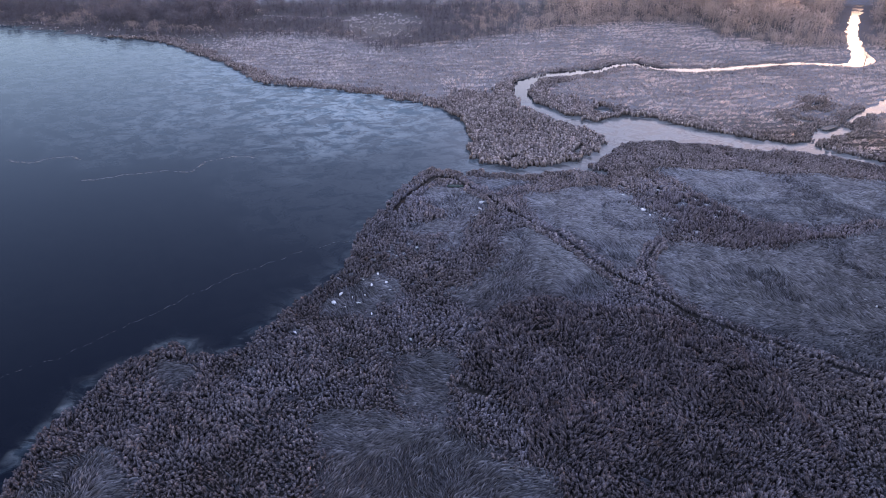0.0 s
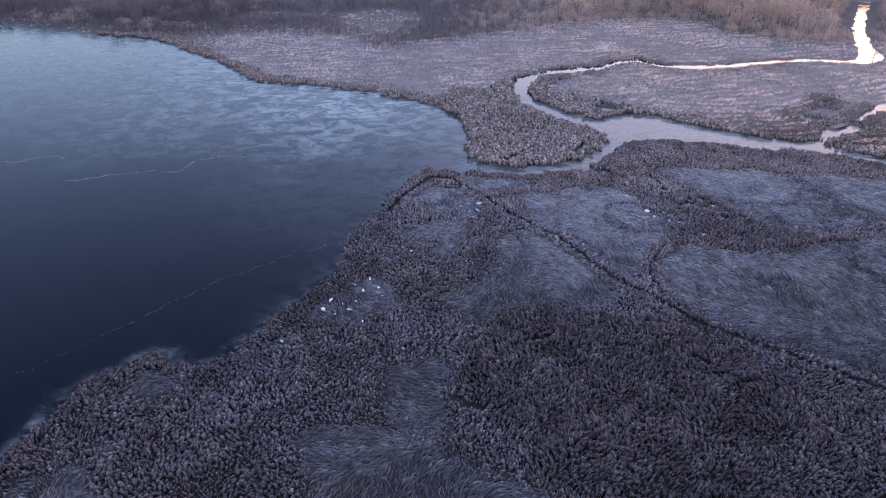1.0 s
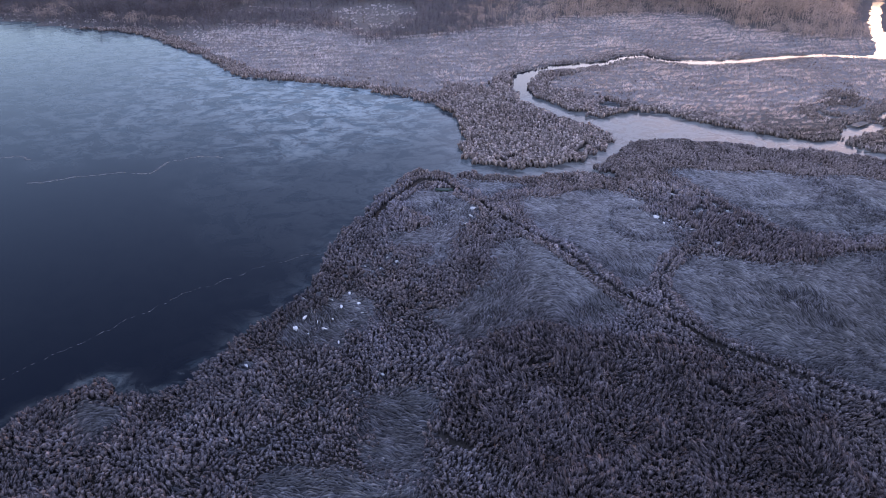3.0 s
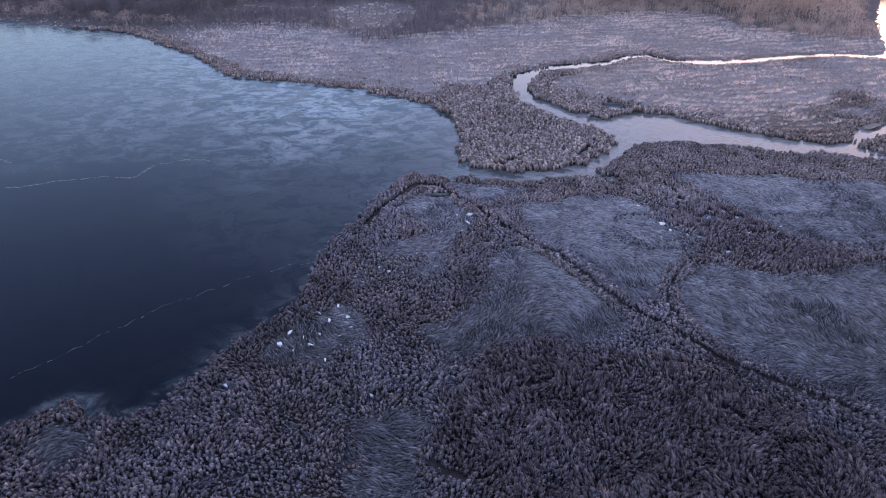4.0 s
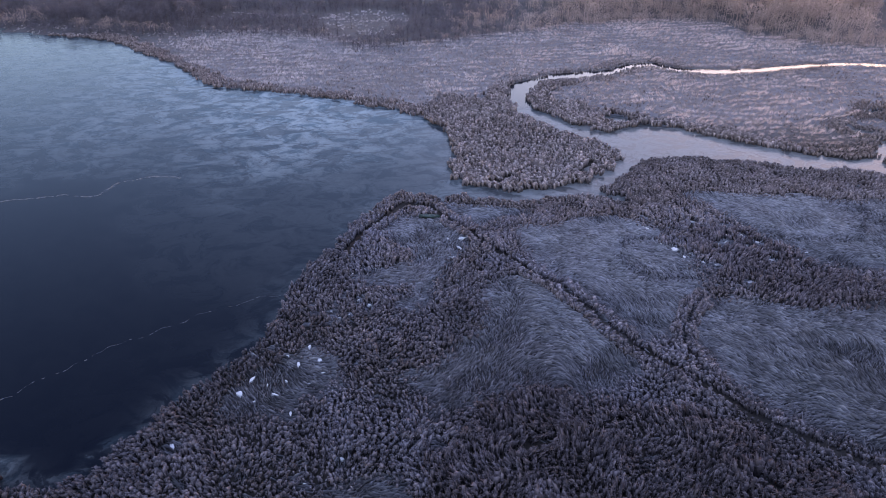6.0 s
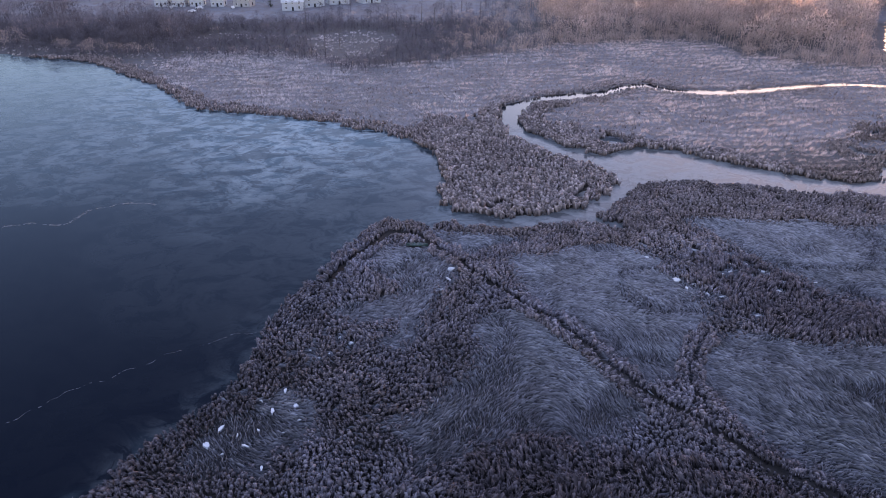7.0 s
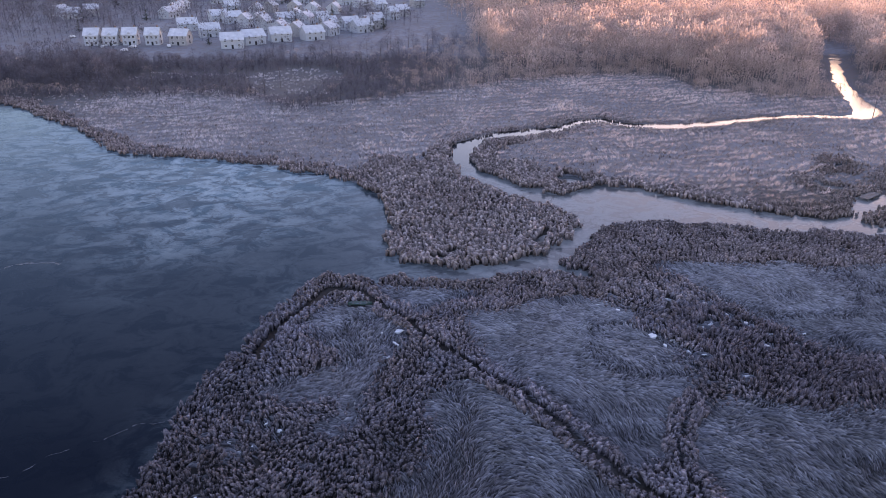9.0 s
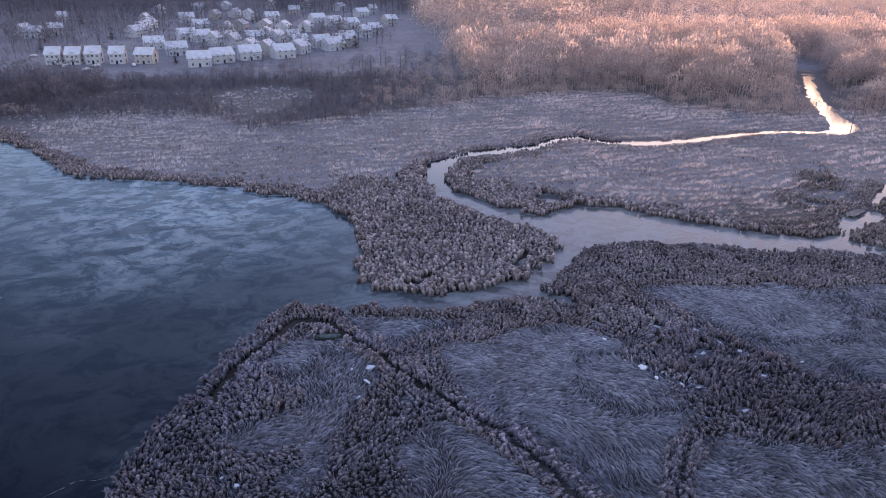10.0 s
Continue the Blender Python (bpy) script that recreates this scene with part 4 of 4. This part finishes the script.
def house(w, d, h, rise, siding, label, group, dormer=False, wing=False):
    """Gabled house, ridge along x, front towards -y."""
    ob = thing("house", label, "house", group)
    bm = bmesh.new()
    prism(bm, -w / 2, w / 2, [(-d / 2, -0.5), (d / 2, -0.5), (d / 2, h), (0, h + rise), (-d / 2, h)])
    wall = part("wall", bm, siding, ob)
    bm = bmesh.new()
    e, t = 0.45, 0.22
    k = rise / (d / 2)
    prism(bm, -w / 2 - e, w / 2 + e, [(-d / 2 - e, h - e * k + 0.02), (0, h + rise + 0.02), (d / 2 + e, h - e * k + 0.02), (d / 2 + e, h - e * k + t), (0, h + rise + t), (-d / 2 - e, h - e * k + t)])
    roof = part("roof", bm, MAT_ROOF, ob, "frost-covered shingle roof")
    bm = bmesh.new()
    box(bm, w * 0.28, w * 0.28 + 0.8, 0.2, 1.1, h + rise * 0.4, h + rise + 1.0)
    part("chimney", bm, MAT_BRICK, ob, "brick chimney")
    floors = 2 if h > 4.5 else 1
    for f in range(floors):
        for i in range(3):
            cx, cz = (i - 1) * w * 0.3, 1.6 + 2.8 * f
            if f == 0 and i == 1:
                bm = bmesh.new()
                box(bm, cx - 0.55, cx + 0.55, -d / 2 - 0.06, -d / 2 + 0.05, -0.3, 2.0)
                part("door", bm, MAT_GLASS, ob, "dark door")
                continue
            bm = bmesh.new()
            box(bm, cx - 0.62, cx + 0.62, -d / 2 - 0.08, -d / 2 + 0.05, cz - 0.8, cz + 0.8)
            win = part("window", bm, MAT_TRIM, ob, "white-framed window")
            for sx in (-1, 1):
                bm = bmesh.new()
                box(bm, cx + sx * 0.28 - 0.22, cx + sx * 0.28 + 0.22, -d / 2 - 0.11, -d / 2 - 0.07, cz - 0.66, cz + 0.66)
                part("pane", bm, MAT_GLASS, win)
    for cz in (1.6, 4.4)[:floors]:
        bm = bmesh.new()
        box(bm, w / 2 - 0.05, w / 2 + 0.07, -0.6, 0.6, cz - 0.8, cz + 0.8)
        part("window", bm, MAT_GLASS, ob, "dark side window")
    if dormer:
        bm = bmesh.new()
        dw = w * 0.42
        v = [bm.verts.new(p) for p in ((-dw / 2, -d / 2 - 0.1, h - 0.1), (dw / 2, -d / 2 - 0.1, h - 0.1), (0, -d / 2 - 0.1, h + dw * 0.45), (-dw / 2, 0.2, h - 0.1), (dw / 2, 0.2, h - 0.1), (0, 0.2, h + dw * 0.45))]
        for f in ((0, 1, 2), (5, 4, 3), (0, 2, 5, 3), (1, 4, 5, 2), (0, 3, 4, 1)):
            bm.faces.new([v[i] for i in f])
        part("front_gable", bm, siding, ob)
    if wing:
        bm = bmesh.new()
        ww, wh = 5.0, 2.6
        prism(bm, w / 2 + 0.01, w / 2 + ww, [(-d / 2 + 0.5, -0.5), (d / 2 - 1.5, -0.5), (d / 2 - 1.5, wh), (-0.5, wh + 1.4), (-d / 2 + 0.5, wh)])
        part("garage_wing", bm, siding, ob)
        bm = bmesh.new()
        prism(bm, w / 2 + 0.02, w / 2 + ww + 0.3, [(-d / 2 + 0.1, wh - 0.13), (-0.5, wh + 1.42), (d / 2 - 1.1, wh - 0.13), (d / 2 - 1.1, wh + 0.08), (-0.5, wh + 1.62), (-d / 2 + 0.1, wh + 0.08)])
        part("garage_roof", bm, MAT_ROOF, ob, "frost-covered low roof")
    return ob


ground_at = lambda px, py: float(land_height(np.array([px], float), np.array([py], float))[0])
row_a = house(7.6, 8.5, 5.8, 3.4, MAT_SIDING, "pale two-storey house with a frosted gable roof above the lawn", "houses behind the lawn", True)
row_a.matrix_basis = pose(-156, 489, ground_at(-156, 489), 0, 0, 4)
for px, py in ((-146, 490), (-136, 491), (-123.5, 491)):
    copy_thing(row_a, pose(px, py, ground_at(px, py), 0, 0, rng.uniform(0, 6)))
tan = house(10, 9, 5.4, 3.2, MAT_SIDING_TAN, "tan two-storey house with a frosted roof among bare trees", "town houses")
tan.matrix_basis = pose(-108, 489, ground_at(-108, 489), 0, 0, -8)
low = house(12, 9.5, 4.7, 3.4, MAT_SIDING, "broad pale house with a deep frosted roof", "town houses")
low.matrix_basis = pose(-77, 476, ground_at(-77, 476), 0, 0, 12)
TOWN = [(-156, 659, 1, 75), (-152, 626, 2, 65), (-116, 673, 1, 30), (-86, 567, 1, 70), (-79, 582, 1, 65), (-62, 581, 2, 30), (-56, 597, 1, 80), (-48, 586, 2, 75), (-28, 525, 1, 65), (-16, 552, 1, 35), (0, 570, 1, 25), (12, 607, 1, 30),
        (19, 629, 1, 35), (10, 790, 1, 30), (-189, 836, 1, 80), (-120, 551, 1, 20), (-100, 523, 2, 20), (-111, 601, 2, 30), (-90, 637, 1, 75), (-84, 666, 1, 75), (-65, 665, 1, 80), (-50, 655, 1, 80), (-33, 654, 2, 80), (-59, 535, 2, 80),
        (-47, 521, 1, 75), (-36, 505, 2, 30), (-92, 765, 1, 80), (-55, 814, 1, 10), (-28, 726, 1, 30), (-13, 699, 1, 35), (-201, 932, 1, 65), (-158, 871, 2, 10), (-134, 894, 2, 80), (-221, 624, 2, 10), (-213, 642, 1, 20), (-237, 644, 1, 75),
        (-245, 741, 1, 30), (-12, 863, 1, 60), (34, 701, 1, 30), (-68, 489, 2, 30), (-54, 499, 2, 20), (-86, 891, 1, 75), (-52, 924, 1, 65), (-122, 767, 1, 75), (-108, 791, 1, 75), (-69, 746, 1, 20), (1, 679, 1, 35), (21, 823, 1, 25),
        (-141, 739, 2, 20), (-30, 552, 1, 25), (-3, 555, 1, 35), (-8, 538, 1, 35), (-36, 574, 1, 20), (-99, 590, 2, 30), (-72, 556, 1, 65), (-160, 690, 1, 75), (-171, 721, 1, 80)]
for px, py, kind, a in TOWN:
    copy_thing(tan if kind == 1 and (px + py) % 3 == 0 else (row_a if kind == 1 and (px + py) % 3 == 1 else low), pose(px, py, ground_at(px, py), 0, 0, a))


def conifer(rng, height):
    k = 130
    zz = rng.uniform(0.05, 0.97, k)
    b = rng.uniform(0, 6.28, k)
    root = np.stack([np.zeros(k), np.zeros(k), zz * height], 1)
    return form(blades(root, b, (1.02 - zz) * height * 0.34 * rng.uniform(0.7, 1.15, k), np.radians(rng.uniform(-15, 25, k)), np.radians(rng.uniform(5, 35, k)), np.full(k, 0.75) * (1.1 - zz), rng), (0.0, 0.5, 1.0))


def tree_thing(name, label, category, group, crown_form, mat, height, radius):
    ob = thing(name, label, category, group)
    bm = bmesh.new()
    bmesh.ops.create_cone(bm, segments=7, radius1=radius, radius2=radius * 0.3, depth=height, cap_ends=True, matrix=Matrix.Translation((0, 0, height / 2 - 0.3)))
    part("trunk", bm, MAT_BARK, ob)
    v, tris, frost = crown_form
    crown = new("crown", tri_mesh("crown", v, tris, mat, tone=np.repeat(rng.uniform(0, 1, len(v) // 5 + 1), 5)[:len(v)], frost=frost))
    crown.parent = ob
    return ob


fir = tree_thing("conifer", "dark green conifer dusted with frost between the houses", "tree", "conifers in the town", conifer(rng, 11), MAT_NEEDLE, 10.5, 0.22)
fir.matrix_basis = pose(-40, 606, ground_at(-40, 606))
for px, py in ((-31, 600), (-20, 660), (-3, 545), (-82, 740), (-230, 740), (-98, 600), (-107, 615), (-186, 546), (-77, 800), (-92, 486), (6, 548), (-202, 594), (-220, 716), (-18, 604), (-2, 537), (-35, 582), (-29, 581), (-100, 611), (-83, 722), (-76, 722), (-129, 725), (-7, 668), (-244, 652), (-163, 608), (-116, 605)):
    copy_thing(fir, pose(px, py, ground_at(px, py), 0, 0, rng.uniform(0, 360)) @ Matrix.Scale(rng.uniform(0.8, 1.2), 4))
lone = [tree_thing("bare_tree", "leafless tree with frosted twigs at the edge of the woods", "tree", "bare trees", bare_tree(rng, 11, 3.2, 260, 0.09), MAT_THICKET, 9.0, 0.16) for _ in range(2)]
first = [True, True]
spots_lone = [(-46, 352), (-41, 357), (-36, 366), (-14, 420), (-5, 425), (5, 430), (14, 440), (22, 450), (30, 455), (36, 448), (-2, 440), (10, 462), (-20, 440), (44, 460), (-60, 420), (-110, 420), (-135, 395), (-90, 372), (60, 384), (84, 390), (110, 395), (20, 470), (34, 478), (48, 486), (179.5, 301.5), (204, 330)]
for i, (px, py) in enumerate(spots_lone):
    k = i % 2
    m = pose(px, py, ground_at(px, py), 0, 0, rng.uniform(0, 360))
    if first[k]:
        lone[k].matrix_basis, first[k] = m, False
    else:
        copy_thing(lone[k], m)


# ---- boat, landing stage, cars ----
def boat():
    ob = thing("canoe", "upright dark green canoe lying on the frosted grass", "canoe")
    bm_out, bm_in = bmesh.new(), bmesh.new()
    n, L, W, H = 14, 4.3, 0.95, 0.42
    for bm, k, zoff in ((bm_out, 1.0, 0.0), (bm_in, 0.9, 0.05)):
        rows = []
        for i in range(n + 1):
            u = i / n * 2 - 1
            w = W / 2 * (1 - abs(u) ** 2.4) ** 0.8 * k + 0.01
            zt = H + 0.18 * abs(u) ** 3
            rows.append([bm.verts.new((u * L / 2 * (0.985 if k < 1 else 1), w * math.sin(a), zt - (zt - zoff) * math.cos(a) ** 0.8 if abs(a) < 1.57 else zt)) for a in np.radians(np.linspace(-90, 90, 9))])
        for r0, r1 in zip(rows, rows[1:]):
            for j in range(8):
                bm.faces.new((r0[j], r1[j], r1[j + 1], r0[j + 1]))
    part("hull", bm_out, MAT_HULL, ob)
    part("lining", bm_in, MAT_HULL_IN, ob, "frosted pale inside of the hull")
    for x0 in (-1.2, 0.0, 1.2):
        bm = bmesh.new()
        box(bm, x0 - 0.1, x0 + 0.1, -0.38, 0.38, 0.34, 0.38)
        part("thwart", bm, MAT_PLANK, ob)
    return ob


canoe = boat()
canoe.matrix_basis = pose(*CANOE_AT, 0.36, 6, 0, -3)


def stage():
    ob = thing("landing_stage", "grey plank landing stage on posts at the pond", "dock")
    for i in range(14):
        bm = bmesh.new()
        box(bm, -3.4 + i * 0.49, -2.95 + i * 0.49, -1.2, 1.2, 0.62, 0.68)
        part("plank", bm, MAT_PLANK, ob)
    for px in (-3.1, 0, 3.1):
        for py in (-1.05, 1.05):
            bm = bmesh.new()
            bmesh.ops.create_cone(bm, segments=8, radius1=0.09, radius2=0.08, depth=1.6, cap_ends=True, matrix=Matrix.Translation((px, py, -0.02)))
            part("post", bm, MAT_PLANK, ob)
    for py in (-1.0, 1.0):
        bm = bmesh.new()
        box(bm, -3.4, 3.42, py - 0.06, py + 0.06, 0.45, 0.615)
        part("beam", bm, MAT_PLANK, ob)
    return ob


dock = stage()
dock.matrix_basis = pose(127.6, 223.4, 0.0, 0, 0, 33)


def car():
    ob = thing("car", "white car parked below the houses", "car", "parked cars")
    bm = bmesh.new()
    prism(bm, -0.85, 0.85, [(-2.2, 0.35), (2.2, 0.35), (2.2, 0.85), (1.3, 0.95), (0.7, 1.45), (-1.2, 1.45), (-1.9, 0.95), (-2.2, 0.85)])
    part("body", bm, MAT_CAR, ob)
    bm = bmesh.new()
    v = [bm.verts.new(p) for p in ((-0.75, 1.27, 1.0), (0.75, 1.27, 1.0), (0.7, 0.78, 1.42), (-0.7, 0.78, 1.42))]
    bm.faces.new(v)
    part("windscreen", bm, MAT_GLASS, ob)
    for sx in (-0.8, 0.8):
        for sy in (-1.35, 1.35):
            bm = bmesh.new()
            bmesh.ops.create_cone(bm, segments=14, radius1=0.33, radius2=0.33, depth=0.22, cap_ends=True, matrix=Matrix.Translation((sx, sy, 0.33)) @ Matrix.Rotation(radians(90), 4, "Y"))
            part("wheel", bm, MAT_TYRE, ob)
    return ob


sedan = car()
sedan.matrix_basis = pose(-132, 466, ground_at(-132, 466) + 0.02, 0, 0, 80)
for px, py, a in ((-148, 479, 10), (-131, 477, 75), (-112, 478, 20), (-180, 520, 60), (-60, 520, 30)):
    copy_thing(sedan, pose(px, py, ground_at(px, py) + 0.02, 0, 0, a))

# ---- rime patches in the reed ----
for px, py, r in PATCHES:
    bm = bmesh.new()
    n = 26
    ph = rng.uniform(0, 6.28, 3)
    ring = [r * 0.62 * (0.8 + 0.2 * math.sin(2 * i * 6.283 / n + ph[0]) + 0.12 * math.sin(3 * i * 6.283 / n + ph[1]) + 0.1 * math.sin(7 * i * 6.283 / n + ph[2])) for i in range(n)]
    k = rng.uniform(0.28, 0.6)
    top = [bm.verts.new((ring[i] * math.cos(i * 6.283 / n), k * ring[i] * math.sin(i * 6.283 / n), 0.3)) for i in range(n)]
    low_ring = [bm.verts.new((1.12 * ring[i] * math.cos(i * 6.283 / n), 1.12 * k * ring[i] * math.sin(i * 6.283 / n), -0.1)) for i in range(n)]
    bm.faces.new(top)
    for i in range(n):
        bm.faces.new((low_ring[i], low_ring[(i + 1) % n], top[(i + 1) % n], top[i]))
    ob = part("ice_patch", bm, MAT_SNOW)
    ob.matrix_basis = pose(px, py, ground_at(px, py), 0, 0, rng.uniform(0, 360))
    tagged(ob, "small white patch of rime ice between the reeds", "ice patch", "rime patches")


# ---- cracks in the lake ice ----
def crack(points, width, seed, name, label, broken=0.55):
    """A healed crack: broken slivers of rime a hair above the ice."""
    r = np.random.default_rng(seed)
    line = smooth(points, False, 24)
    d = np.gradient(line, axis=0)
    d /= np.linalg.norm(d, axis=1)[:, None] + 1e-9
    side = np.stack([-d[:, 1], d[:, 0]], 1)
    line = line + side * (0.8 * wobble(line[:, 0], line[:, 1], 3, seed) + 0.3 * wobble(line[:, 0], line[:, 1], 1, seed + 1))[:, None]
    bm = bmesh.new()
    for i in range(len(line) - 1):
        if r.uniform() < broken + 0.5 * wobble(line[i:i + 1, 0], line[i:i + 1, 1], 9, seed + 2)[0]:
            continue
        w0, w1 = width * (0.15 + 1.3 * r.uniform(0, 1, 2) ** 2.5)
        a, b = line[i], line[i + 1]
        v = [bm.verts.new((*p, z)) for z in (-0.02, 0.012) for p in (a - side[i] * w0, a + side[i] * w0, b + side[i + 1] * w1, b - side[i + 1] * w1)]
        for f in ((4, 5, 6, 7), (0, 1, 5, 4), (1, 2, 6, 5), (2, 3, 7, 6), (3, 0, 4, 7)):
            bm.faces.new([v[k] for k in f])
    return tagged(part(name, bm, MAT_CRACK), label, "ice crack", kind="structure")


crack([(-90, 85), (-77, 96), (-69, 102), (-63, 109), (-58, 115), (-53, 121), (-46, 129), (-40, 134), (-33, 140), (-22, 146)], 0.07, 81, "ice_crack_1", "pale healed crack running across the dark lake ice")
crack([(-129, 195), (-125, 193.4), (-121, 193.1), (-117, 196.5), (-111.6, 197.4), (-107.5, 195.7)], 0.5, 84, "ice_crack_2", "pale wavering ridge in the frosted lake ice", 0.05)
crack([(-100.5, 180.3), (-97.7, 181.1), (-90.9, 183.5), (-82.6, 186.3), (-71.9, 187.5), (-69.2, 194.6), (-62, 198.6), (-56.6, 196.8)], 0.42, 95, "ice_crack_3", "pale refrozen ridge bounding the frosted ice", 0.15)
